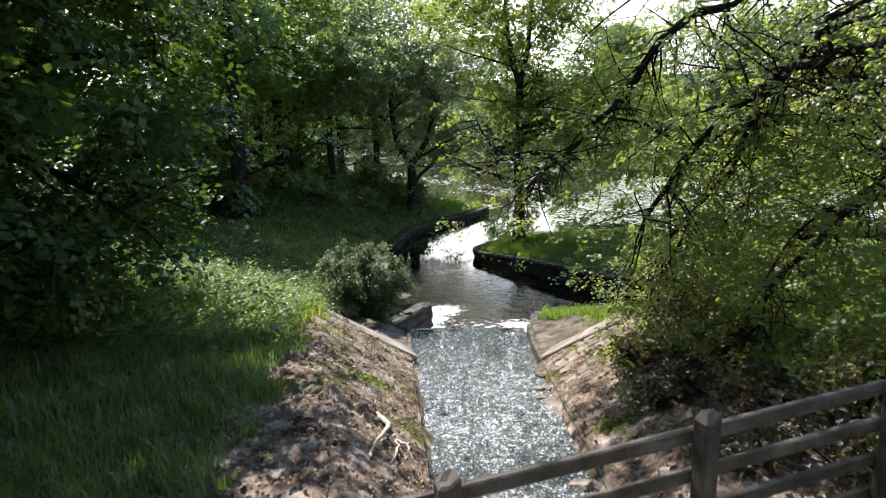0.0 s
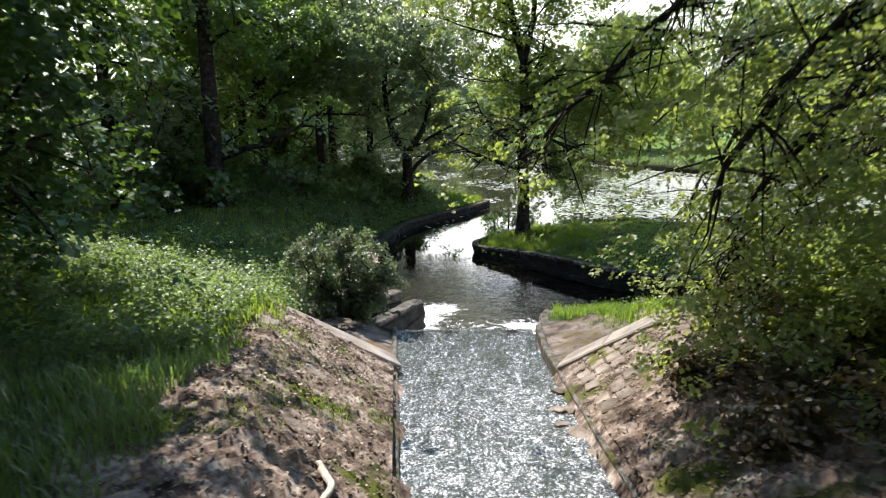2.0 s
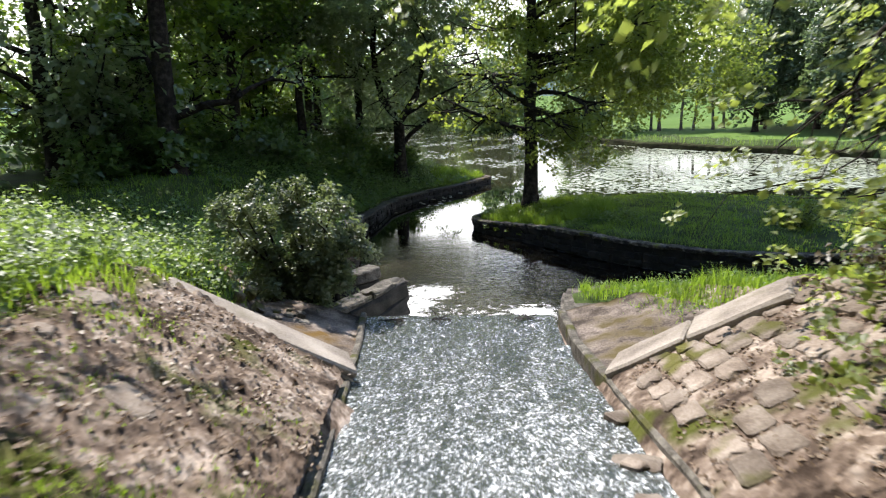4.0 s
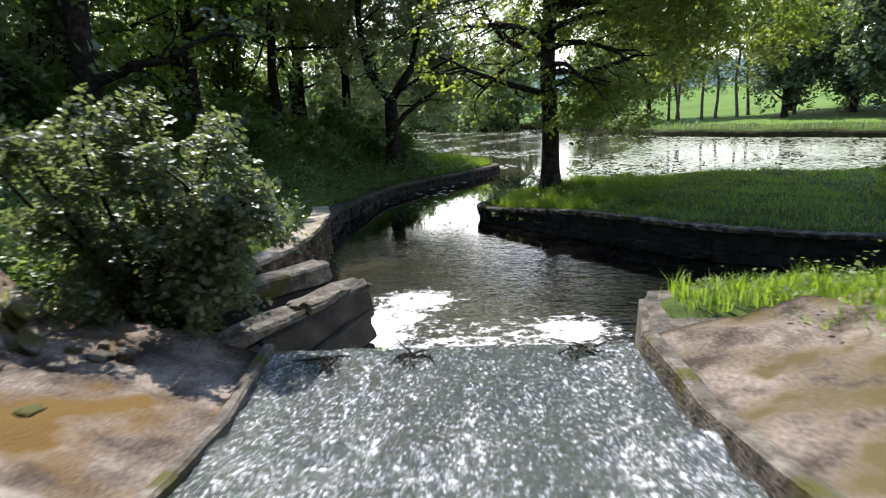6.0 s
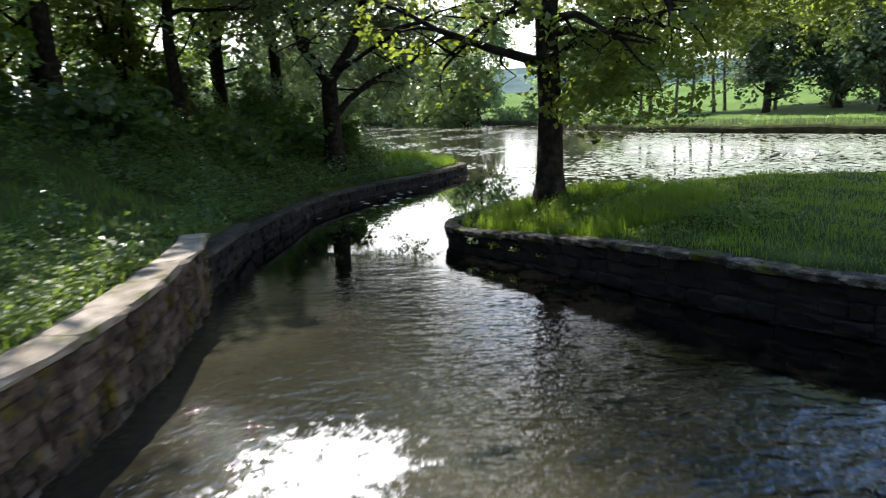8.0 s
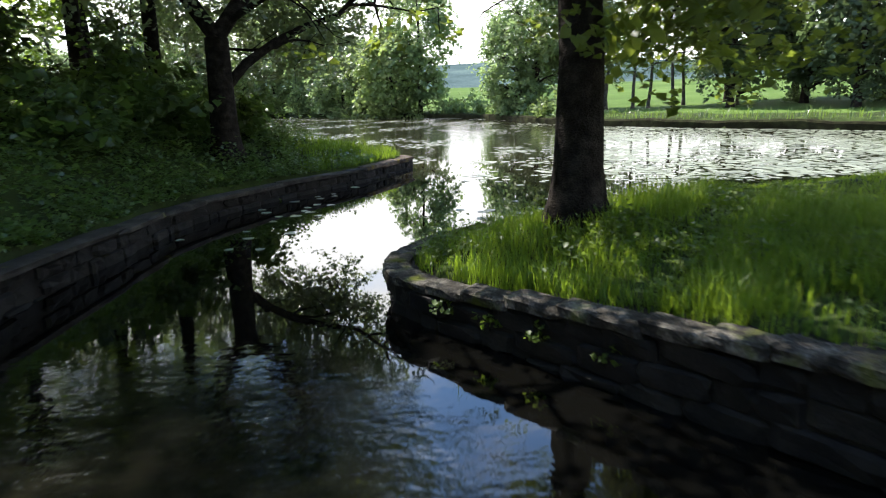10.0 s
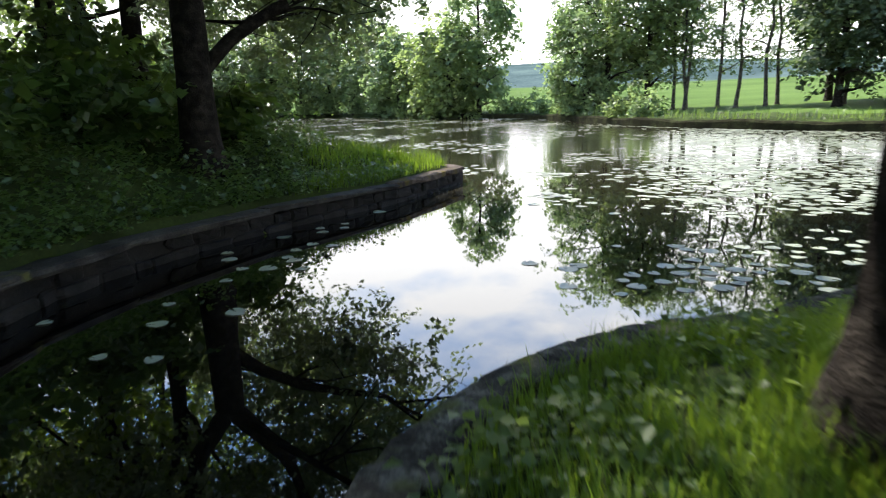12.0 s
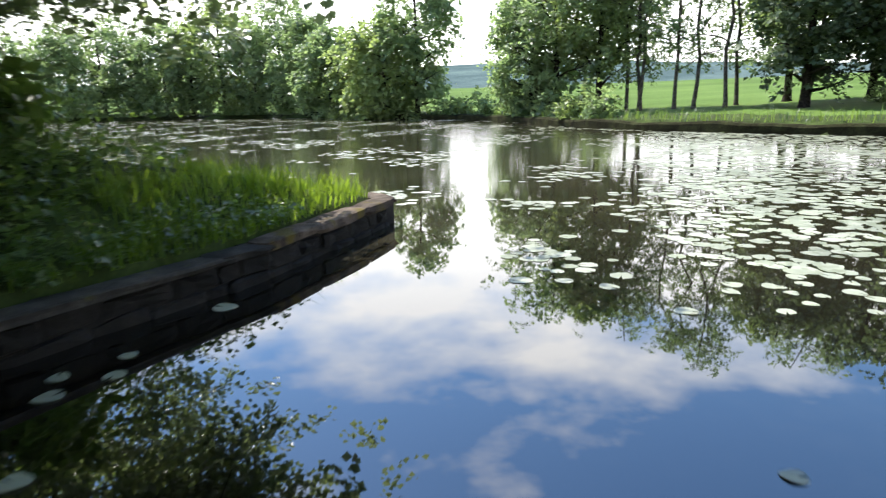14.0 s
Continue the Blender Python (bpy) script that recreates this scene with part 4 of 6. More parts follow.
def tree(name, label, at, height, r, crown, seed, leaf=0.11, count=9000, wood=BARK, green=LEAF, first=0.3, limbs=14, rise=0.55, droop=0.0, lean=(0, 0), extra=(), group="", sides=8, puff=0.16, bulk=0.35, clumps=90, shape=1.0, flare=1.5, boughs=(), canopy=(), spare=False, bend=0.012, fork=0.0, per=22, stems=3, stout=0.5):
    """One tree: a tapered trunk with limbs and twigs (one mesh), a crown of single leaves (one mesh).
    extra: limbs of their own, (height on the trunk, heading in degrees, rise, length, droop)."""
    rng = np.random.default_rng(seed)
    root = thing(name, label, "tree", *at, group=group)
    trunk = [np.zeros(3)]
    k = 9
    for i in range(1, k + 1):
        f = i / k
        trunk.append(np.array([lean[0] * f * height, lean[1] * f * height, f * height]) + np.r_[rng.normal(size=2) * bend * height * f, 0])
    trunk = np.array(trunk)
    fr = np.linspace(0, 1, k + 1)
    radii = r * (1 - 0.86 * fr) ** 0.8
    base_ring = np.array([[0, 0, -0.4], [0, 0, 0.0], [0, 0, 0.25 * min(1, height / 8)], [0, 0, 0.6 * min(1, height / 8)]])
    tp = np.concatenate([base_ring, trunk[1:]])
    tr = np.concatenate([[r * flare * 1.12, r * flare, r * (1 + (flare - 1) * 0.45), r * 1.06], radii[1:]])
    leaders = [(trunk, radii)]
    if fork:
        # the trunk parts into several rising stems
        cut = int(round(fork * k))
        foot, leaders = trunk[cut], []
        for q in range(stems):
            a0 = q * 6.283 / stems + rng.uniform(-0.5, 0.5) + seed
            up = np.linspace(0, 1, k - cut + 1)
            out = crown * rng.uniform(0.28, 0.5) * up ** 0.75
            way = np.stack([foot[0] + np.cos(a0) * out, foot[1] + np.sin(a0) * out, foot[2] + up * (height - foot[2]) * rng.uniform(0.8, 1.0)], 1)
            way[1:] += rng.normal(size=(k - cut, 3)) * 0.02 * height * np.array([1, 1, 0])
            thick = radii[cut] * 0.72 * (1 - 0.85 * up) ** 0.8
            leaders.append((np.concatenate([trunk[:cut], way]), np.concatenate([radii[:cut], thick])))
        tp, tr = tp[:4 + cut], tr[:4 + cut]
    pieces, spots = [tube(tp, tr, sides + 2)], []
    if fork:
        pieces += [tube(way[cut:], thick[cut:], sides) for way, thick in leaders]

    def at_height(h):
        way, thick = leaders[int(rng.integers(len(leaders)))]
        return np.array([np.interp(h, way[:, 2], way[:, c]) for c in range(3)]), float(np.interp(h, way[:, 2], thick))

    def limb(h, heading, up, length, drop, thick=None):
        p, rad = at_height(h)
        th = thick or rad * stout
        way = (math.cos(heading), math.sin(heading), up)
        path = wander(p, way, length, 6, rng, drop, 0.16)
        pieces.append(tube(path, np.linspace(th, th * 0.22, len(path)), 5))
        for s in range(5 if spare else 7):
            f = rng.uniform(0.25, 1.0)
            q = np.array([np.interp(f * 6, range(7), path[:, c]) for c in range(3)])
            ang = heading + rng.uniform(-1.3, 1.3)
            sub = wander(q, (math.cos(ang), math.sin(ang), rng.uniform(-0.2, 0.7) - drop * 3), length * rng.uniform(0.25, 0.5), 4, rng, drop * 1.4, 0.25)
            pieces.append(tube(sub, np.linspace(th * 0.33, th * 0.08, len(sub)), 3 if spare else 4))
            for g in range(3):
                spots.append((sub[-1 - g], 1.0 if g else 1.3))
            for _ in range(2):
                tw = wander(sub[rng.integers(1, 5)], rng.normal(size=3) + (0, 0, -drop * 2), length * 0.2, 3, rng, drop, 0.3)
                if not spare:
                    pieces.append(tube(tw, np.linspace(th * 0.12, th * 0.04, len(tw)), 3))
                spots.append((tw[-1], 1.0))
        spots.append((path[-1], 1.2))

    for i in range(limbs):
        f = first + (0.97 - first) * (i + rng.uniform(0, 0.8)) / limbs
        g = (f - first) / (1 - first)
        length = crown * (math.sin(math.pi * min(1.0, 0.18 + 0.78 * g) ** shape) ** 0.7) * rng.uniform(0.75, 1.15)
        limb(f * height, i * 2.4 + rng.uniform(-0.4, 0.4), rise * rng.uniform(0.5, 1.5), max(length, crown * 0.2), droop)
    for h, head, up, length, drop in extra:
        limb(h, radians(head), up, length, drop)
    for thick, *places in boughs:
        path = np.array(places, float) - np.array(at)
        t = np.linspace(0, 1, len(path))
        tt = np.linspace(0, 1, 3 * len(path))
        path = np.stack([np.interp(tt, t, path[:, c]) for c in range(3)], 1) + rng.normal(size=(len(tt), 3)) * 0.05
        pieces.append(tube(path, np.linspace(thick * 0.62, thick * 0.22, len(tt)), 6))
        for q in path[2:]:
            for _ in range(5):
                tw = wander(q, rng.normal(size=3) + (0, 0, -0.7), rng.uniform(0.5, 1.3), 4, rng, 0.12, 0.3)
                pieces.append(tube(tw, np.linspace(thick * 0.11, thick * 0.03, len(tw)), 4))
                spots.extend([(tw[1], 1.5), (tw[2], 2.5), (tw[3], 3.0), (tw[4], 3.0)])
    v, f = join(pieces)
    mesh_object("trunk", v, f, wood, root, smooth=True)
    pts, wts = np.array([s[0] for s in spots]), np.array([s[1] for s in spots])
    fans = max(1, int(count * (1 - bulk)) // per)
    reach = leaf * 0.62 * math.sqrt(per)
    c = pts[rng.choice(len(pts), fans, p=wts / wts.sum())] + np.clip(rng.normal(size=(fans, 3)), -1.5, 1.5) * (crown * puff) * np.array([1, 1, 0.75])
    axis = np.array([lean[0], lean[1], 0.0]) * height * 0.6
    away = (c - axis) * [1, 1, 0]
    away /= np.linalg.norm(away, axis=1)[:, None] + 0.5
    face = away * 0.5 + [0, 0, 1] + rng.normal(size=(fans, 3)) * 0.4
    u = rng.normal(size=(clumps, 3))
    u /= np.linalg.norm(u, axis=1)[:, None]
    u *= rng.uniform(0.45, 1.0, (clumps, 1)) ** 0.6
    mid = (first + 1.03) / 2 * height
    hub = np.array([lean[0] * mid, lean[1] * mid, mid]) + u * np.array([crown * 0.92, crown * 0.92, (1.0 - first) * height * 0.52])
    size = crown * rng.uniform(0.13, 0.26, clumps)
    m = int(count * bulk) // per
    k = rng.integers(0, clumps, m)
    off = rng.normal(size=(m, 3))
    off[:, 2] = np.abs(off[:, 2]) * 0.9 - 0.25
    off /= np.linalg.norm(off, axis=1)[:, None] + 1e-9
    c = np.concatenate([c, hub[k] + off * (size[k] * rng.uniform(0.6, 1.1, m))[:, None] * np.array([1, 1, 0.7])])
    face = np.concatenate([face, off * 0.8 + [0, 0, 0.6] + rng.normal(size=(m, 3)) * 0.3])
    for middle, spread, m in canopy:
        m //= per
        u = rng.normal(size=(130, 3))
        u *= rng.uniform(0.1, 1.0, (130, 1)) ** 0.5 / np.linalg.norm(u, axis=1)[:, None]
        hub = np.array(middle) - np.array(at) + u * np.array(spread)
        c = np.concatenate([c, hub[rng.integers(0, 130, m)] + np.clip(rng.normal(size=(m, 3)), -1.8, 1.8) * np.array([0.6, 0.6, 0.3])])
        face = np.concatenate([face, [0, 0, 1] + rng.normal(size=(m, 3)) * 0.45])
    c, face = sprays(c, face, reach, per, rng)
    v, f = leaves(c, leaf, rng, facing=face)
    mesh_object("crown", v, f, green, root)
    return root


def shrub(name, label, at, height, width, seed, leaf=0.08, count=2500, green=LEAF, group="", stems=9, low=0.0):
    """A bush: stems from one foot, leaves gathered in clumps on them."""
    rng = np.random.default_rng(seed)
    root = thing(name, label, "shrub", *at, group=group)
    spots = []
    for i in range(stems):
        pieces = []
        a = i * 2.4 + rng.uniform(-0.4, 0.4)
        s = wander((0, 0, -0.1), (math.cos(a) * width / height * rng.uniform(0.2, 1.0), math.sin(a) * width / height * rng.uniform(0.2, 1.0), 1.0), height * rng.uniform(0.7, 1.05), 5, rng, 0.03, 0.16)
        pieces.append(tube(s, np.linspace(0.03, 0.008, len(s)) * height / 2, 4))
        for g in range(1, 6):
            spots.append(s[g])
            for _ in range(2):
                tw = wander(s[g], rng.normal(size=3), width * 0.35, 2, rng)
                pieces.append(tube(tw, np.linspace(0.008, 0.003, len(tw)) * height / 2, 3))
                spots.append(tw[-1])
        v, f = join(pieces)
        mesh_object("stem", v, f, BARK, root, smooth=True)
    pts = np.array(spots)
    pts = pts[pts[:, 2] > low * height]
    per = 14
    c = pts[rng.integers(0, len(pts), count // per)] + rng.normal(size=(count // per, 3)) * width * 0.10
    c[:, 2] = np.abs(c[:, 2])
    face = c * [0.6, 0.6, 0] / width + [0, 0, 1] + rng.normal(size=c.shape) * 0.45
    c, face = sprays(c, face, leaf * 0.62 * math.sqrt(per), per, rng)
    c[:, 2] = np.abs(c[:, 2])
    v, f = leaves(c, leaf, rng, facing=face)
    mesh_object("foliage", v, f, green, root)
    return root


def gz(x, y):
    return float(ground_z(np.array([x]), np.array([y]))[0])


def on(x, y, dz=-0.05):
    return (x, y, gz(x, y) + dz)


# the lone tree on the grass spit
# Second and third canopy clumps are added for dark reflection and shadow on the water.
tree("lakeside_tree", "tall slender broadleaf tree standing on the grass spit", (3.16, 31.5, 0.82), 16.0, 0.265, 4.4, 21, leaf=0.138, count=20000, green=LEAF_OLIVE, first=0.34, limbs=20, rise=0.75, fork=0.44, canopy=[((6.2, 33.0, 7.1), (4.2, 4.8, 2.2), 26000), ((9.2, 35.5, 6.2), (3.9, 4.2, 2.5), 17000), ((2.8, 31.6, 11.2), (4.6, 4.6, 2.3), 18000), ((4.3, 30.9, 3.3), (0.9, 0.9, 0.9), 2400)], lean=(0.012, 0.02), flare=1.55, bulk=0.3,
     extra=[(2.75, 175, 0.42, 3.6, 0.05), (3.0, 8, 0.45, 2.9, 0.06), (3.35, 20, 0.35, 3.2, 0.08), (3.7, 150, 0.9, 3.2, 0.0), (4.0, -20, 0.3, 3.2, 0.12), (4.4, 200, 0.5, 3.4, 0.05), (4.6, 60, 0.4, 3.0, 0.05), (3.4, -75, 0.5, 2.6, 0.10), (4.2, -110, 0.4, 3.0, 0.10), (3.9, 185, 0.3, 2.4, 0.12), (5.2, 15, 0.35, 6.0, 0.03), (5.6, 50, 0.35, 5.6, 0.03), (5.0, -12, 0.3, 5.2, 0.03), (4.6, 35, 0.25, 7.6, 0.02), (5.4, 25, 0.25, 8.0, 0.02), (6.2, 80, 0.3, 5.0, 0.02)])
# the forked tree and its neighbours on the shady spit
# The second canopy clump is out of view, added to shade the water.
tree("forked_tree", "dark forked broadleaf tree on the shady bank", on(-2.9, 41.0), 13.0, 0.33, 4.8, 22, leaf=0.14, count=28000, green=LEAF_SILVER, bulk=0.5, first=0.34, limbs=15, lean=(0.02, 0.0), puff=0.13, fork=0.22, stems=2, canopy=[((-1.3, 44.2, 5.5), (2.2, 2.2, 2.7), 15000), ((-4.8, 38.5, 9.6), (3.6, 3.8, 2.2), 17000), ((-0.8, 41.5, 9.4), (2.6, 3.2, 2.4), 14000), ((-4.6, 48.8, 6.0), (3.0, 2.8, 2.4), 14000)], extra=[(1.6, 35, 1.1, 6.0, 0.0), (3.2, -15, 0.5, 5.4, 0.05), (3.6, -90, 0.6, 4.4, 0.03)])
for k, (x, y, h, r) in enumerate([(-5.7, 45, 13, 0.24), (-8.5, 46.5, 14, 0.26), (-10.3, 51.5, 14, 0.3), (-7.6, 39.5, 12, 0.22), (-9.8, 36.5, 13, 0.28), (-12.5, 41, 14, 0.3)]):
    tree("bank_tree", "dark broadleaf tree in the shady waterside wood", on(x, y), h, r, 4.4, 60 + k, leaf=0.21, count=11000, first=0.26, limbs=14, fork=0.45 if k % 2 else 0.33, group="trees of the waterside wood", green=LEAF_SILVER if k % 2 else LEAF_FRESH)
# Its clump at z 9.8, mostly out of view, is added to shade the bank.
tree("tall_tree", "tall straight dark-trunked tree above the nettle bank", on(-9.4, 29.2), 15, 0.38, 3.4, 31, leaf=0.17, count=13000, canopy=[((-8.6, 34.5, 9.8), (3.4, 3.6, 2.0), 8000)], first=0.42, limbs=16, extra=[(1.9, -10, 0.3, 4.6, 0.05), (3.0, 160, 0.4, 3.6, 0.05)])
# The last two trees are added mainly to shade the maples and grass.
for k, (x, y, h, r) in enumerate([(-13.5, 29, 14, 0.3), (-17, 21, 14, 0.3), (-13.5, 14.5, 12, 0.26), (-19, 27, 14, 0.3), (-14.5, 43.5, 15, 0.3), (-17.5, 36, 15, 0.3), (-14.5, 52, 15, 0.3), (-18.5, 58, 15, 0.3), (-24, 63, 15, 0.3), (-22, 50, 15, 0.3), (-16, 10, 13, 0.3), (-12, 32.5, 13, 0.26), (-11.5, 10.5, 13, 0.3), (-12.6, 17.0, 13, 0.3)]):
    tree("wood_tree", "dense broadleaf tree in the wood behind the bank", on(x, y), h, r, 5.0, 80 + k, leaf=0.2 if x > -14 and y < 18 else 0.28, count=12000 if x > -14 and y < 18 else 6000, first=0.05, limbs=16, bulk=0.6, green=LEAF_FRESH if k % 2 else LEAF_SILVER, spare=True, group="trees of the wood")
# the big maples whose dark foliage hangs over the grass bank
# Its leaf clump at z 10.2 is added above view to shade the grass.
tree("overhanging_maple", "large maple with dark foliage hanging over the grass bank", on(-7.2, 11.0), 7.0, 0.32, 4.5, 33, canopy=[((-5.0, 10.0, 10.2), (2.3, 2.7, 1.4), 20000)], leaf=0.13, count=58000, green=LEAF_MAPLE_SHADED, first=0.05, limbs=26, rise=0.25, droop=0.05, puff=0.14, bulk=0.45, clumps=130)
# This and the next stand mostly out of view, added to shade the grass.
tree("overhanging_maple", "dense maple shading the grass of the bank", on(-7.3, 6.4), 11, 0.3, 4.2, 34, leaf=0.13, count=26000, green=LEAF_MAPLE_SHADED, first=0.03, limbs=22, rise=0.25, droop=0.05, bulk=0.5, clumps=110)
tree("overhanging_maple", "mostly unseen maple added beside the bridge for shade", on(-5.6, 1.6), 11, 0.3, 4.2, 36, leaf=0.26, count=11000, green=LEAF_MAPLE_SHADED, first=0.1, limbs=20, rise=0.25, droop=0.03, bulk=0.6, clumps=110)
# unseen trees added behind the bridge to block sky light from there
for k, (x, y) in enumerate([(-14, -4), (-8, -9), (-1, -11), (6, -10), (13, -8), (19, -2), (22, 6), (17, -12), (-18, 2)]):
    tree("light_blocking_tree", "unseen broadleaf tree added behind the bridge against sky light", on(x, y), 15, 0.3, 5.5, 240 + k, leaf=0.55, count=3200, first=0.05, limbs=8, bulk=0.75, spare=True, per=12, green=LEAF, group="trees behind the bridge")
# the oak reaching across the chute
# Boughs and clumps near z 11 lie out of view, added to shade bank and fence.
tree("spreading_oak", "old oak with long crooked limbs and drooping leafy twigs", on(9.8, 11.2), 12, 0.5, 6.0, 35, leaf=0.062, count=74000, stout=0.2, green=LEAF_OAK, first=0.3, limbs=8, rise=0.3, droop=0.10, puff=0.085, bulk=0.12,
     extra=[(3.2, 175, 0.55, 6.6, 0.13), (3.6, 160, 0.5, 6.0, 0.14), (3.9, 190, 0.6, 6.2, 0.12), (4.4, 200, 0.45, 6.4, 0.13), (2.8, 150, 0.35, 5.6, 0.09), (4.8, 170, 0.6, 7.0, 0.12), (3.0, 205, 0.4, 5.6, 0.10), (2.6, 185, 0.25, 5.0, 0.05), (3.4, 195, 0.3, 5.6, 0.12)],
     boughs=[(0.15, (9.8, 11.2, 6.5), (7.5, 9.5, 7.7), (5.5, 8.5, 7.4), (4.95, 8.5, 7.28), (4.45, 8.5, 7.07), (3.86, 9.1, 6.5), (3.4, 9.5, 5.5)),
             (0.12, (9.8, 11.2, 7.4), (6.5, 9.0, 8.7), (5.12, 8.5, 7.87), (4.56, 8.7, 7.16), (4.2, 8.9, 6.4)),
             (0.12, (9.8, 11.2, 8.0), (6.5, 10.0, 8.9), (4.23, 9.5, 8.06), (3.42, 9.5, 7.71), (3.17, 9.8, 7.13), (2.78, 10.1, 6.53), (1.95, 10.7, 5.8)),
             (0.09, (9.8, 11.2, 6.0), (6.5, 11.0, 6.7), (4.8, 11.0, 5.8), (4.1, 11.0, 4.6), (3.9, 11.1, 3.5)),
             (0.09, (9.8, 11.2, 5.0), (7.0, 10.5, 5.7), (5.3, 10.0, 4.8), (4.7, 9.8, 3.6)),
             (0.09, (9.8, 11.2, 6.5), (6.5, 12.3, 7.1), (4.8, 12.6, 6.0), (4.1, 12.8, 4.7)),
             (0.08, (9.8, 11.2, 5.5), (7.0, 11.2, 6.4), (5.2, 11.0, 5.5), (4.4, 10.9, 4.3), (4.2, 10.8, 3.5)),
             (0.08, (9.8, 11.2, 5.6), (7.2, 11.8, 6.3), (5.6, 11.9, 5.3), (4.9, 11.8, 4.2), (4.7, 11.6, 3.4)),
             (0.08, (9.8, 11.2, 5.3), (7.2, 10.4, 6.1), (5.7, 10.1, 5.1), (5.0, 9.9, 4.1), (4.7, 9.8, 3.4)),
             (0.08, (9.8, 11.2, 6.3), (6.6, 10.4, 7.2), (4.9, 10.2, 6.3), (4.0, 10.3, 5.2), (3.7, 10.4, 4.2)),
             (0.09, (9.8, 11.2, 5.2), (7.0, 9.4, 6.2), (5.2, 8.6, 5.6), (4.5, 8.4, 4.6), (4.1, 8.3, 3.7)),
             (0.08, (9.8, 11.2, 5.4), (7.2, 8.6, 6.0), (5.8, 7.4, 5.4), (5.0, 7.1, 4.4), (4.7, 7.0, 3.7)),
             (0.16, (9.9, 11.2, 9.0), (6.5, 11.5, 10.6), (3.2, 11.8, 11.2), (0.6, 12.0, 11.0), (-1.2, 12.2, 10.6)),
             (0.14, (9.9, 11.2, 9.5), (6.5, 9.8, 10.8), (3.5, 9.2, 11.2), (1.0, 9.0, 11.0), (-0.6, 9.2, 10.7)),
             (0.14, (9.9, 11.2, 10.0), (6.8, 13.2, 11.2), (4.0, 13.8, 11.6), (1.8, 14.0, 11.3)),
             (0.12, (9.9, 11.2, 9.0), (7.0, 8.2, 10.4), (4.6, 6.8, 10.8), (2.4, 6.4, 10.6))], canopy=[((0.8, 12.4, 11.0), (1.4, 2.4, 0.8), 16000), ((5.2, 10.0, 5.4), (1.5, 3.4, 1.6), 12000), ((4.55, 10.2, 3.7), (0.6, 1.3, 0.8), 5500), ((2.2, 8.0, 10.8), (2.4, 2.2, 0.8), 20000)])

# shrubs
shrub("waterside_bush", "dense grey-green elder bush above the weir blocks", on(-1.86, 17.55), 2.9, 0.82, 41, leaf=0.062, count=30000, green=LEAF_GREY, stems=14, low=0.28)
for k, (x, y, h, w) in enumerate([(-4.5, 40.5, 1.5, 1.6), (-6, 42.5, 1.8, 1.8), (-3.2, 43.5, 1.3, 1.4), (-8.5, 41, 2.0, 2.0), (-5.2, 37.5, 1.4, 1.5), (-7.5, 34.5, 1.8, 1.8), (-10.5, 33, 2.2, 2.0), (-11.5, 28.5, 2.4, 2.0), (-12.5, 23, 2.2, 2.2), (-9.8, 29.5, 2.0, 2.0), (-15, 39, 3.0, 2.6), (-13, 36, 3.0, 2.4), (-15, 31, 3.4, 2.6), (-15.5, 26, 3.2, 2.6), (-6.5, 47.0, 2.0, 2.0)]):
    shrub("undergrowth_bush", "dark leafy undergrowth bush in the wood", on(x, y), h, w, 140 + k, leaf=0.24, count=1500, green=LEAF, group="undergrowth of the wood")
for k, (x, y, h, w) in enumerate([(9.5, 19.5, 1.4, 1.4), (12.5, 20.2, 1.6, 1.6), (7.8, 15.5, 1.3, 1.3), (6.2, 11.2, 1.2, 1.4), (4.9, 10.0, 0.9, 1.2), (5.6, 8.3, 1.0, 1.3), (10.5, 26.2, 1.1, 1.3), (4.7, 8.0, 0.8, 1.1), (6.8, 13.2, 1.2, 1.3)]):
    shrub("bank_bush", "low olive-brown bush on the shaded bank", on(x, y), h, w, 170 + k, leaf=0.08, count=2400, green=LEAF_OLIVE, group="bushes on the shaded bank")

for k, (x, y, h, w) in enumerate([(3.95, 7.2, 0.8, 0.9), (4.5, 6.0, 1.0, 1.1), (4.1, 9.3, 0.8, 0.9), (4.5, 11.0, 0.9, 1.0), (5.2, 5.0, 1.0, 1.1), (4.9, 12.4, 0.9, 1.0), (4.0, 5.2, 0.8, 0.9), (3.35, 8.2, 0.45, 0.6), (3.45, 9.8, 0.45, 0.6), (3.55, 6.6, 0.5, 0.7)]):
    shrub("bramble_bush", "brown tangled bramble under the oak", on(x, y), h, w, 182 + k, leaf=0.065, count=2600, green=BRAMBLE, group="brambles on the shaded bank")

for k, (x, y) in enumerate([(-13.5, 33.0), (-10.8, 42.8), (-12.5, 29.5), (-15.5, 40.5)]):
    shrub("hazel_bush", "tall many-stemmed hazel in the wood", on(x, y), 6.0, 3.2, 460 + k, leaf=0.22, count=4200, green=LEAF_FRESH if k % 2 else LEAF_SILVER, group="hazels of the wood", stems=10)

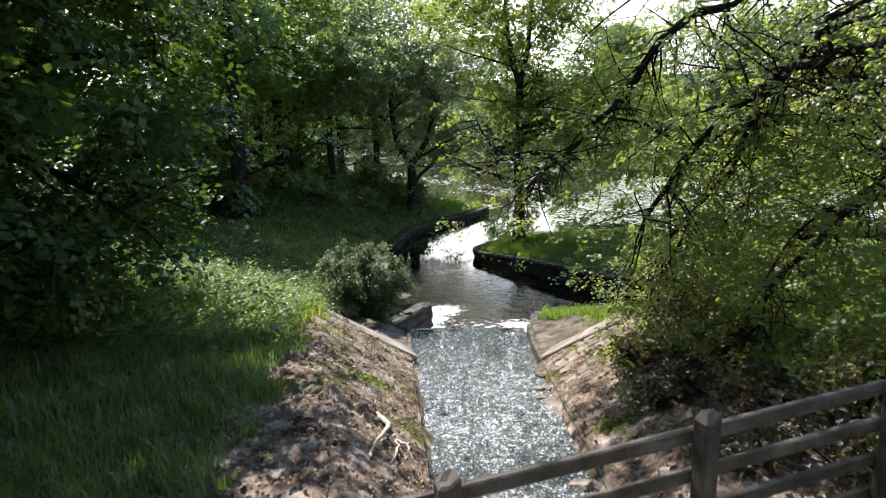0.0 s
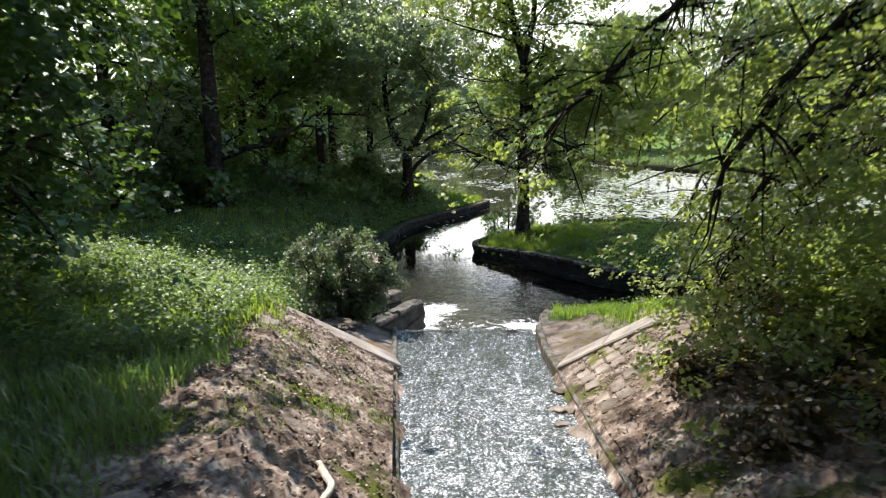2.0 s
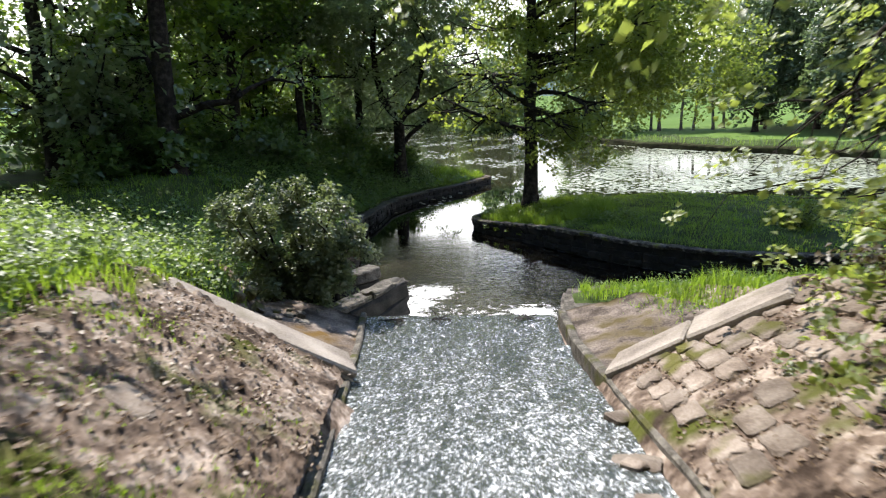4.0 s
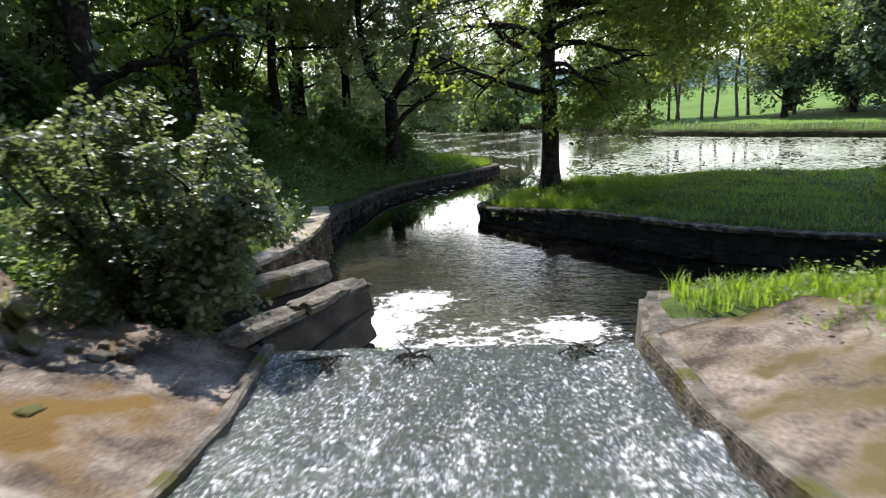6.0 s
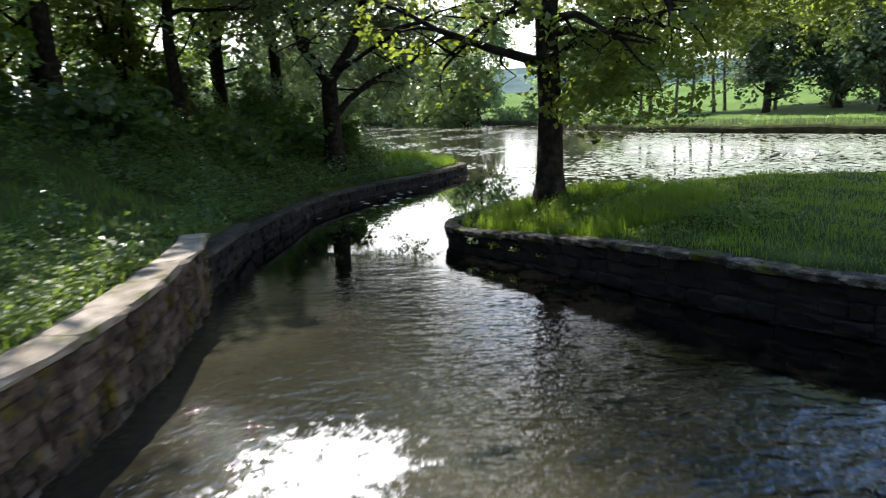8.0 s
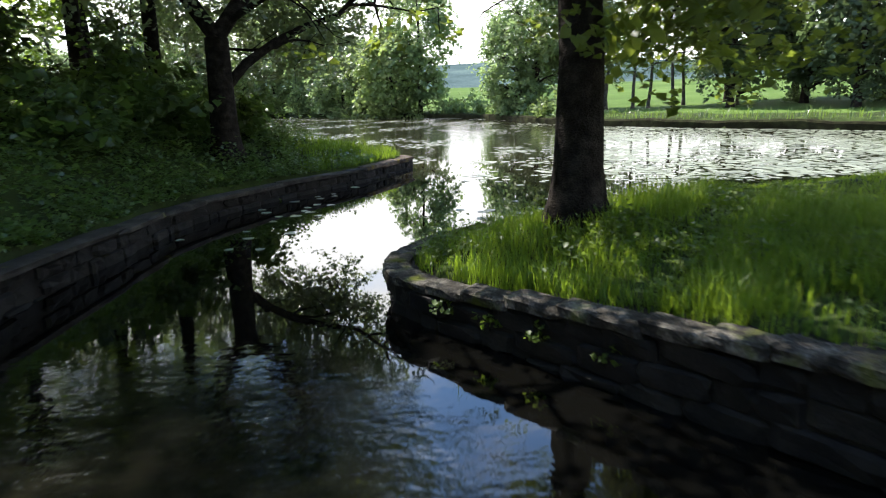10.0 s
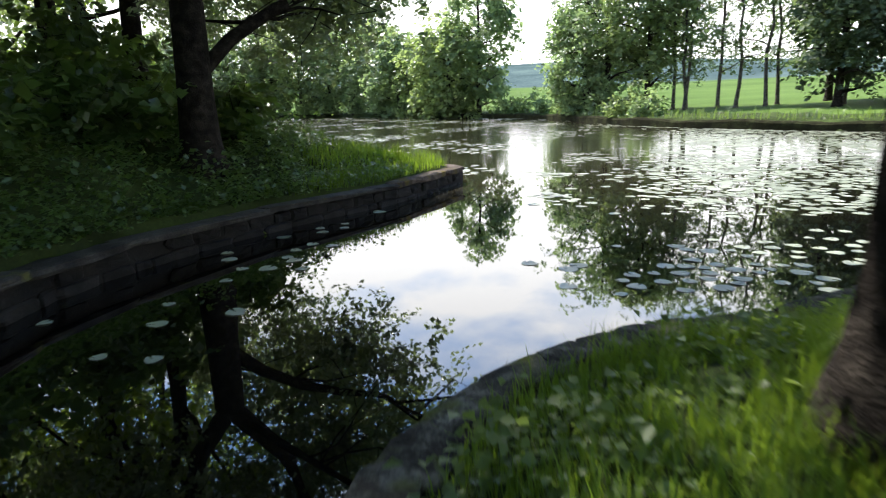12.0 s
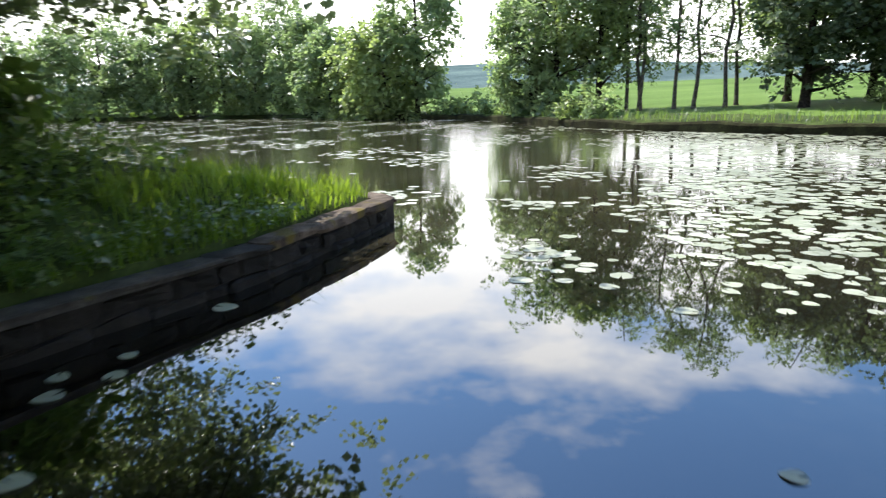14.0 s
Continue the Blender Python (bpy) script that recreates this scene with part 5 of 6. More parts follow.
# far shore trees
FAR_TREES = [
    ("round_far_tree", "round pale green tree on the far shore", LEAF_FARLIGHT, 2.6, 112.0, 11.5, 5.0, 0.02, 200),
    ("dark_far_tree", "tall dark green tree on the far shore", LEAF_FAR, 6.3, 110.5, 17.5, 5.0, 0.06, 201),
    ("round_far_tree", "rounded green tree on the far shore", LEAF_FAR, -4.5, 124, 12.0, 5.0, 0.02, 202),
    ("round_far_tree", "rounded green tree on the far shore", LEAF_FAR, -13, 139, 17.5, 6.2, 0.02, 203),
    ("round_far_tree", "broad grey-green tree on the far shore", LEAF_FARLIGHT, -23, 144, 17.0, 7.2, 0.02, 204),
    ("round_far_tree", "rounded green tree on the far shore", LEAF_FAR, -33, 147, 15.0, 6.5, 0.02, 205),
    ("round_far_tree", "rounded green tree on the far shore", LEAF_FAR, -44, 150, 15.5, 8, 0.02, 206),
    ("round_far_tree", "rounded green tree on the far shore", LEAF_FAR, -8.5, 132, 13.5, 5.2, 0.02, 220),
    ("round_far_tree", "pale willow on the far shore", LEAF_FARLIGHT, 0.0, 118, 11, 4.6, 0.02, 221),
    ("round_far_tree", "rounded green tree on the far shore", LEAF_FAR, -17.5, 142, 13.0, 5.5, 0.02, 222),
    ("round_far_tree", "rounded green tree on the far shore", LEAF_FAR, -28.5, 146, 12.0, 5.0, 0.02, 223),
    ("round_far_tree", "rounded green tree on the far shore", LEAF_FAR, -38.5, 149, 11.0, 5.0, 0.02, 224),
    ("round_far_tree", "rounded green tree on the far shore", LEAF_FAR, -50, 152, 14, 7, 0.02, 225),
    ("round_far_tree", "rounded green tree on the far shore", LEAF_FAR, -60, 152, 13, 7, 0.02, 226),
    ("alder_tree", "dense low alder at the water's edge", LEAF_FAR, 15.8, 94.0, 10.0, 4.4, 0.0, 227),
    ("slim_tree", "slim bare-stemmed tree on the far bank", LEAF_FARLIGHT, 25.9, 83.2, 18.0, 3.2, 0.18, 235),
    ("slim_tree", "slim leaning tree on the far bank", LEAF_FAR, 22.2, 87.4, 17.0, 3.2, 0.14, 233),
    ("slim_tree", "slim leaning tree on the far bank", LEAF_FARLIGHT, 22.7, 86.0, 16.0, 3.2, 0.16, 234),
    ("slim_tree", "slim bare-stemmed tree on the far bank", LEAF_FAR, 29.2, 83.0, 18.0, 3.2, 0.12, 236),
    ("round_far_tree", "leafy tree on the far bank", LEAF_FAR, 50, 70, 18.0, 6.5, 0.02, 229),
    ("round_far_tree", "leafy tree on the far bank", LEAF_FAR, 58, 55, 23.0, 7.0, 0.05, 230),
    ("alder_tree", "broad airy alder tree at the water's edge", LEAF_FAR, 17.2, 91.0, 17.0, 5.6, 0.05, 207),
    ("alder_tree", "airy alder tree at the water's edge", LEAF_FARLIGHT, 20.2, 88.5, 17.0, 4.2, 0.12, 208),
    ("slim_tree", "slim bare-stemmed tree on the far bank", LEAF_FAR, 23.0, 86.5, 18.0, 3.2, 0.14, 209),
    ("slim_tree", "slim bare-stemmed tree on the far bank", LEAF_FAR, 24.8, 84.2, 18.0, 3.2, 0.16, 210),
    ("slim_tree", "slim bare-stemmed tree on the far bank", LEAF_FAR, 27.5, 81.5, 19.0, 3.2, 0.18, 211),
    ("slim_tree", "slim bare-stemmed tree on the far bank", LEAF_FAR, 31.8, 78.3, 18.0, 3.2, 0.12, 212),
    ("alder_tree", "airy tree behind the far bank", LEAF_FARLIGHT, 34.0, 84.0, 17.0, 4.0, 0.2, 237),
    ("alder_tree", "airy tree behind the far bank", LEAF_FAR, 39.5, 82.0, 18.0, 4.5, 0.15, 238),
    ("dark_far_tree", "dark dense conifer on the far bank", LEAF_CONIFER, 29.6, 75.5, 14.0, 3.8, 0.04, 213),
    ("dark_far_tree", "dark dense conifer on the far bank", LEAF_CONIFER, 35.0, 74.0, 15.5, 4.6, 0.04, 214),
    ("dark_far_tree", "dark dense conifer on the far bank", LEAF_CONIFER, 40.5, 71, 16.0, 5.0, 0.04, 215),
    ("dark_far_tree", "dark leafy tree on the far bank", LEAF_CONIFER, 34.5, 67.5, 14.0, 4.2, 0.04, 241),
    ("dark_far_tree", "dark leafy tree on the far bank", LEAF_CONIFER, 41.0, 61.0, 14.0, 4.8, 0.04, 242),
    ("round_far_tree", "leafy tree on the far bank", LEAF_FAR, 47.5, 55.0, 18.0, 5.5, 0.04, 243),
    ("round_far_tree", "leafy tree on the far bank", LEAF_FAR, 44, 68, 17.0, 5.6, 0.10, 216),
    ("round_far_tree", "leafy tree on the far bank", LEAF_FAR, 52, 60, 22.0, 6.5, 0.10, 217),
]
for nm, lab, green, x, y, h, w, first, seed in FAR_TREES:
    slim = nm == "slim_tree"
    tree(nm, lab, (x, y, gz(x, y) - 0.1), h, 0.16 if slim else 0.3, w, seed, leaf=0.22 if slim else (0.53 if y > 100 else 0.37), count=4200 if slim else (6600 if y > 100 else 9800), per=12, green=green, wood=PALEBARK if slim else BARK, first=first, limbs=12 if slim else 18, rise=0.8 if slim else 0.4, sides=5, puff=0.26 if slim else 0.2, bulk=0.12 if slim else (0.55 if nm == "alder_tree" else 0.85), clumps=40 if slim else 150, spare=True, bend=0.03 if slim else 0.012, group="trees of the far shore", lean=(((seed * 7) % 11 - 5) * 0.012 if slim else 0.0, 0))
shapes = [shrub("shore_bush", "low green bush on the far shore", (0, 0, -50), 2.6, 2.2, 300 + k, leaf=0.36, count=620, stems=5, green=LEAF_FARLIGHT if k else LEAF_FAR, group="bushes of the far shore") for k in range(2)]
for k, (x, y) in enumerate([(9.5, 107.5), (11.0, 106), (12.8, 101), (14.5, 95), (15.8, 88), (16.3, 82), (17.2, 78.5), (-0.5, 119), (-8, 132), (19.5, 86), (36, 76), (41, 72), (14.3, 92), (6, 109), (2, 113.5), (-3, 121), (-12, 136), (-20, 141)] + [(-60 + 4.3 * k, np.interp(-60 + 4.3 * k, [-60, -26, -14, -2, 4, 10], [146, 143.5, 139.5, 123.5, 113.5, 107])) for k in range(16)]):
    m = pose(x, y, gz(x, y) - 0.1, 0, 0, k * 67) @ Matrix.Scale((0.7 + 0.5 * ((k * 37) % 10) / 10) * (1.25 if k > 18 else 1.0), 4)
    if k < 2:
        shapes[k].matrix_basis = m
    else:
        c = copy_thing(shapes[k % 2], m)
        c.scale = [(0.7 + 0.5 * ((k * 37) % 10) / 10) * (1.25 if k > 18 else 1.0)] * 3


# ---- grass, herbs, litter, lily pads ----
def scatter(n, x0, x1, y0, y1, rng, keep):
    x, y = rng.uniform(x0, x1, n), rng.uniform(y0, y1, n)
    k = keep(x, y)
    return x[k], y[k]


def dry(x, y, margin=0.12):
    return signed(x, y, WATER) < -margin


def off_chute(x, y, reach):
    e = np.maximum(chute_left(y) - x, x - CHUTE_RIGHT)
    hollow = (x < 0) & (x > np.where(y < 16.6, -2.0, -2.9)) & (y > 13.9) & (y < 20.6)
    return ((e > reach + 0.3 * wobble(x, y, 2.2)) | (y > 17.4)) & ~hollow


def blades(name, label, x, y, tall, wide, rng, mat):
    z = ground_z(x, y) + on_bank(x, y)
    k = len(x)
    a = rng.uniform(0, 2 * np.pi, k)
    side = np.stack([np.cos(a), np.sin(a), np.zeros(k)], 1)
    bend = rng.uniform(0.1, 0.75, (k, 1)) * np.stack([np.cos(a + 1.6), np.sin(a + 1.6), np.zeros(k)], 1)
    h = (tall * rng.uniform(0.45, 1.25, k) * (0.8 + 0.5 * wobble(x, y, 1.7, 3.0)).clip(0.3))[:, None]
    w = wide * rng.uniform(0.7, 1.3, (k, 1))
    p = np.stack([x, y, z - 0.02], 1)
    up = np.array([0, 0, 1.0])
    v = np.stack([p - side * w, p + side * w, p + side * w * 0.7 + up * h * 0.55 + bend * h * 0.3, p - side * w * 0.7 + up * h * 0.55 + bend * h * 0.3, p + up * h * (1 - 0.25 * np.linalg.norm(bend, axis=1)[:, None]) + bend * h], 1)
    o = np.arange(k)[:, None] * 5
    f = np.concatenate([o + [0, 1, 2], o + [0, 2, 3], o + [3, 2, 4]], 1).reshape(-1, 3)
    return tagged(mesh_object(name, v.reshape(-1, 3), f, mat), label, "grass", kind="stuff")


def herbs(name, label, x, y, tall, leaf, per, rng, mat):
    z = ground_z(x, y)
    k = len(x)
    h = tall * rng.uniform(0.4, 1.2, k) * (0.85 + 0.9 * wobble(x, y, 2.3, 6.0)).clip(0.35, 1.7)
    c = np.repeat(np.stack([x, y, z], 1), per, 0)
    f = rng.uniform(0.1, 1.0, k * per)
    c += np.stack([rng.normal(size=k * per) * 0.07, rng.normal(size=k * per) * 0.07, np.repeat(h, per) * f], 1)
    v, q = leaves(c, leaf, rng, flat=0.55, hang=0.1)
    return tagged(mesh_object(name, v, q, mat), label, "plants", kind="stuff")


rg = np.random.default_rng(5)
x, y = scatter(50000, 0.9, 9.5, 23.4, 36.0, rg, lambda x, y: (signed(x, y, ISLAND) > 0.27) & (rg.uniform(0, 1, len(x)) < np.where(x < 5.5, 0.8, 0.6)))
blades("grass", "fresh green grass on the waterside spit", x, y, 0.17, 0.006, rg, GRASS)
x, y = scatter(36000, 0.9, 6.0, 28.4, 34.4, rg, lambda x, y: (signed(x, y, ISLAND) > 0.24) & (wobble(x, y, 1.9, 4.0) > -0.35))
blades("grass", "long soft bright grass round the tree's foot", x, y, 0.34, 0.0045, rg, GRASS)
x, y = scatter(2600, 0.9, 6.5, 27.6, 34.6, rg, lambda x, y: (signed(x, y, ISLAND) > 0.3) & (wobble(x, y, 1.6, 7.0) > 0.05))
herbs("herbs", "broad-leaved herbs among the grass of the spit", x, y, 0.22, 0.07, 6, rg, HERB)
x, y = scatter(16000, 9.5, 24, 23, 36, rg, lambda x, y: signed(x, y, ISLAND) > 0.3)
blades("grass", "mown green grass on the spit", x, y, 0.16, 0.012, rg, GRASS)
# Blades take the darker LEAF green, so the maples' shade is in their colour.
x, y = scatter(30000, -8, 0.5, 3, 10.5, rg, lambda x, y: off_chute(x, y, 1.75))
blades("grass", "long grass under the maples, its shade put into darker blades", x, y, 0.30, 0.008, rg, LEAF)
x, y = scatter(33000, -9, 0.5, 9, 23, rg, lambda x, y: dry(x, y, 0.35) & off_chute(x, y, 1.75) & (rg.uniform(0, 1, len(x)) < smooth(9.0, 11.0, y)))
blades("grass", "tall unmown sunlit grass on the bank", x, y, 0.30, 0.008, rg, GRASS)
x, y = scatter(11500, -8, -1.5, 9.6, 22.5, rg, lambda x, y: dry(x, y, 0.4) & off_chute(x, y, 2.0) & (wobble(x, y, 1.3, 5.0) > -0.3))
herbs("nettles", "thick nettles and pale herbs on the bank", x, y, 0.5, 0.07, 7, rg, HERB)
x, y = scatter(3800, -6.5, -2.5, 20.3, 26.5, rg, lambda x, y: dry(x, y, 0.55))
herbs("nettles", "pale sunlit herbs behind the wall coping", x, y, 0.42, 0.06, 8, rg, HERB)
x, y = scatter(18000, 2.4, 13, 5, 21.5, rg, lambda x, y: dry(x, y, 0.1) & off_chute(x, y, np.where(y > 14, 0.9, 2.2)))
blades("grass", "long grass on the shaded bank", x, y, 0.26, 0.008, rg, GRASS)
x, y = scatter(9000, 2.9, 7, 15.6, 20.6, rg, lambda x, y: dry(x, y, 0.15) & off_chute(x, y, 1.15))
blades("grass", "fresh tufted grass along the water's edge", x, y, 0.34, 0.007, rg, GRASS)
x, y = scatter(350, 3.2, 9, 15.5, 20.5, rg, lambda x, y: dry(x, y, 0.2) & off_chute(x, y, 1.0))
herbs("weeds", "leafy weeds along the water's edge", x, y, 0.32, 0.05, 8, rg, HERB)
spit = lambda x, y: dry(x, y, 0.35) & (signed(x, y, ISLAND) < 0)
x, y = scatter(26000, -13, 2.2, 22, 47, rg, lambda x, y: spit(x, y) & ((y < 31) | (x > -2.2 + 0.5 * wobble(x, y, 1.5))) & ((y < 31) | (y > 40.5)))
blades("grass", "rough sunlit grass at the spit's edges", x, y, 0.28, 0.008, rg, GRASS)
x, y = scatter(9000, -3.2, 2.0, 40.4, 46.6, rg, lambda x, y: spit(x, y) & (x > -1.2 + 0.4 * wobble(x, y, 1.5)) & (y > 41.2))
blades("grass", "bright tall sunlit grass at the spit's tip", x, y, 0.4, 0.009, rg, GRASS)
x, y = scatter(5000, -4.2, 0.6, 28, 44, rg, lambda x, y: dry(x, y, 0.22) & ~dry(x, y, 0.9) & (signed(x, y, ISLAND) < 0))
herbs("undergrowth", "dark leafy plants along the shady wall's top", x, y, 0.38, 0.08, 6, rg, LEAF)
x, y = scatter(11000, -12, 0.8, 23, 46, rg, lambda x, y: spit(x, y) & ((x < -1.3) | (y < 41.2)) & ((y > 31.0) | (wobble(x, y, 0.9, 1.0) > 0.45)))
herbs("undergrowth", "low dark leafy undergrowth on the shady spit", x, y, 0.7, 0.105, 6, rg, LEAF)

x, y = scatter(13000, 13, 45, 48, 100, rg, lambda x, y: (signed(x, y, WATER) < -0.15) & (signed(x, y, WATER) > -3.0))
blades("reeds", "rough reeds and grass along the far shore", x, y, 0.8, 0.024, rg, LEAF)
x, y = scatter(10000, -60, 14, 96, 146, rg, lambda x, y: (signed(x, y, WATER) < -0.15) & (signed(x, y, WATER) > -2.5))
blades("reeds", "rough reeds and grass along the far shore", x, y, 0.8, 0.06, rg, LEAF)

# dry leaves and twigs lying on the bare bank
x, y = scatter(24000, -2.5, 5.2, 4.5, 14, rg, lambda x, y: ~off_chute(x, y, 2.4) & off_chute(x, y, 0.12))
c = np.stack([x, y, ground_z(x, y) + on_bank(x, y) + 0.012], 1)
v, q = leaves(c, 0.04, rg, flat=0.7)
tagged(mesh_object("leaf_litter", v, q, DRYLEAF), "dry brown fallen leaves on the stony bank", "leaf litter", kind="stuff")


for k, (x, y) in enumerate([(1.5, 30.2), (1.85, 29.77), (2.2, 29.36), (2.6, 28.82)]):
    shrub("ivy_sprig", "yellow-green ivy sprig hanging on the wall", (x, y, 0.24), 0.3, 0.14, 450 + k, leaf=0.055, count=60, green=LEAF_FRESH, group="ivy on the spit wall", stems=3)
rt = np.random.default_rng(15)
tx, ty = [], []
for cx, cy, spread, k in ((-0.35, 9.5, 0.16, 700), (-0.75, 9.0, 0.2, 500), (-0.6, 8.3, 0.14, 260), (-1.0, 10.4, 0.2, 420), (-0.2, 11.3, 0.15, 200), (-1.15, 7.4, 0.22, 500), (0.05, 10.2, 0.1, 120), (3.1, 8.6, 0.15, 160), (-1.35, 11.6, 0.25, 600), (-0.9, 6.6, 0.2, 300), (3.3, 15.4, 0.2, 420), (-1.6, 15.0, 0.2, 300), (3.0, 14.6, 0.15, 160)):
    tx.append(rt.normal(cx, spread, k))
    ty.append(rt.normal(cy, spread * 1.3, k))
blades("moss_tufts", "yellow-green moss and grass tufts on the bank", np.concatenate(tx), np.concatenate(ty), 0.07, 0.005, rt, GRASS)


# lily pads
def pad_mesh(k):
    rng = np.random.default_rng(400 + k)
    a = np.linspace(0.16, 2 * np.pi - 0.16, 15)
    rr = 1 + 0.06 * np.sin(a * 3 + k) + rng.normal(size=15) * 0.02
    edge = np.stack([np.cos(a) * rr, np.sin(a) * rr * 0.93, 0.02 + 0.03 * np.sin(a * 2 + k)], 1)
    low = edge * [0.98, 0.98, 1] - [0, 0, 0.035]
    return np.concatenate([[[0.06, 0, 0.0]], edge, low])


def pad_faces():
    return [(0, i, i + 1) for i in range(1, 15)] + [(i, i + 15, i + 16, i + 1) for i in range(1, 15)]


PADS = []
for k in range(4):
    me = bpy.data.meshes.new("lily_pad")
    me.from_pydata([tuple(p) for p in pad_mesh(k)], [], pad_faces())
    me.materials.append(PAD)
    PADS.append(me)


def pad_density(x, y):
    """Thick on the sunny side beyond the grass spit, in drifts elsewhere, thin along the open middle and the shady wall."""
    drift = smooth(0.0, 0.5, wobble(x * 0.9, y * 0.5, 0.6, 2.0))
    edge = 5.0 + 0.42 * (y - 44).clip(0) + 0.4 * np.sin(y * 0.9)
    thick = smooth(-0.3, 1.6, x - edge) * smooth(39.6, 41.0, y) * (0.5 + 0.5 * drift)
    rafts = sum(np.exp(-((x - cx) / rx) ** 2 - ((y - cy) / ry) ** 2) for cx, cy, rx, ry in ((3.85, 42.6, 0.5, 0.9), (5.0, 46.8, 0.9, 0.5), (6.4, 51.0, 1.0, 0.7), (4.9, 36.3, 1.3, 0.75), (4.6, 36.5, 1.2, 0.7), (6.3, 37.6, 1.2, 0.9), (1.9, 48.5, 0.7, 1.0)))
    lone = 0.06 * (y < 46) * smooth(0.5, -0.6, x - (y - 38) * 0.1)
    return np.clip(0.002 + lone + 0.75 * thick + 0.4 * rafts + 0.26 * drift * smooth(47, 58, y), 0, 0.8)


near, tries = [], 0
rp = np.random.default_rng(77)
while len(near) < 290 and tries < 3000:
    tries += 1
    px, py = rp.uniform(-2.6, 7.5), rp.uniform(34.2, 41.6)
    if rp.uniform() > float(pad_density(np.array([px]), np.array([py]))[0]) or signed(np.array([px]), np.array([py]), WATER)[0] < 0.25:
        continue
    if any((px - a) ** 2 + (py - b) ** 2 < 0.045 for a, b in near):
        continue
    near.append((px, py))
    ob = new("lily_pad", PADS[int(rp.integers(4))])
    s = rp.uniform(0.07, 0.125)
    ob.matrix_basis = pose(px, py, 0.004, rp.uniform(-2, 2), rp.uniform(-2, 2), rp.uniform(0, 360)) @ Matrix.Diagonal((s, s, 0.12, 1))
    tagged(ob, "round floating green lily pad on the lake", "lily pad", group="lily pads on the lake")
n = 190000
px, py = rp.uniform(-40, 40, n), 38 + 90 * rp.uniform(0, 1, n) ** 1.7
k = (signed(px, py, WATER) > 0.4) & (rp.uniform(0, 1, n) < pad_density(px, py)) & ((py > 41.6) | (px > 7.5))
px, py = px[k], py[k]
base = pad_mesh(0)[:16:1]
base = base[[0, 1, 3, 5, 7, 9, 11, 13, 15]]
s = rp.uniform(0.07, 0.15, len(px)) * (1 + 0.006 * (py - 36).clip(0))
a = rp.uniform(0, 6.28, len(px))
v = np.stack([px[:, None] + s[:, None] * (np.cos(a)[:, None] * base[:, 0] - np.sin(a)[:, None] * base[:, 1]), py[:, None] + s[:, None] * (np.sin(a)[:, None] * base[:, 0] + np.cos(a)[:, None] * base[:, 1]), 0.006 + 0.15 * s[:, None] * base[:, 2] + np.zeros_like(px)[:, None]], -1)
o = np.arange(len(px))[:, None] * 9
f = np.concatenate([o + [0, i, i + 1] for i in range(1, 8)], 1).reshape(-1, 3)
tagged(mesh_object("lily_pads", v.reshape(-1, 3), f, PAD), "drifts of pale green lily pads on the lake", "lily pads", kind="stuff")


# ---- timber fence on the bridge ----
def fence():
    root = thing("timber_fence", "weathered grey timber post and rail fence", "fence", 0, 0, 0)
    a, d = Vector((1.06, 3.89, 5.19)), Vector((1.35, 0.60, 0.0))
    step, heading = d.length, math.degrees(math.atan2(d.y, d.x))
    for k in range(-2, 5):
        p = a + d * k
        bm = rough_box(0.11, 0.10, 1.3, 0.012, 0.003, 500 + k, 1)
        for v in bm.verts:
            if v.co.z > 0.6:
                v.co.z += 0.03 * (1 if v.co.x > 0 else 0)
        ob = part("post", bm, TIMBER, root)
        ob.matrix_basis = pose(p.x, p.y, p.z - 0.62, 0, 0, heading)
        if k == 4:
            break
        for r, drop in enumerate((0.06, 0.30, 0.54, 0.78)):
            m = p + d / 2
            bm = rough_box(step * 0.985, 0.04, 0.085, 0.008, 0.004, 520 + k * 4 + r, 1)
            ob = part("rail", bm, TIMBER, root)
            off = Vector((d.y, -d.x, 0)).normalized() * -0.07
            ob.matrix_basis = pose(m.x + off.x, m.y + off.y, p.z - drop - 0.03, 0, 0, heading + 0.3 * math.sin(k * 2.1 + r * 1.7))


fence()
deck = rough_box(14.0, 4.2, 0.5, 0.03, 0.005, 540, 2)
ob = part("bridge_deck", deck, CONCRETE)
ob.matrix_world = pose(2.5, 2.4, 3.98, 0, 0, 24)
tagged(ob, "plain concrete bridge deck carrying the fence", "bridge", kind="structure")


# ---- the dead branch on the bank ----
def branch():
    root = thing("dead_branch", "bleached forked dead branch lying on the bank", "branch")
    rng = np.random.default_rng(8)
    for r, line in ((0.035, [(0.02, 8.15), (0.17, 7.75), (0.22, 7.5), (0.18, 7.0), (0.2, 6.5)]), (0.022, [(0.2, 7.55), (0.33, 7.5), (0.45, 7.25), (0.55, 7.1)]), (0.016, [(0.3, 7.5), (0.38, 7.1), (0.36, 6.7)]), (0.014, [(0.35, 7.4), (0.5, 7.6), (0.62, 7.55)])):
        xy = np.array(line)
        t, tt = np.linspace(0, 1, len(xy)), np.linspace(0, 1, 12)
        px, py = np.interp(tt, t, xy[:, 0]), np.interp(tt, t, xy[:, 1])
        pz = ground_z(px, py) + r + 0.02 + 0.06 * np.sin(tt * 3.1)
        v, f = tube(np.stack([px, py, pz], 1) + rng.normal(size=(12, 3)) * 0.012, np.linspace(r, r * 0.4, 12), 6)
        mesh_object("limb", v, f, DEADWOOD, root, smooth=True)


branch()


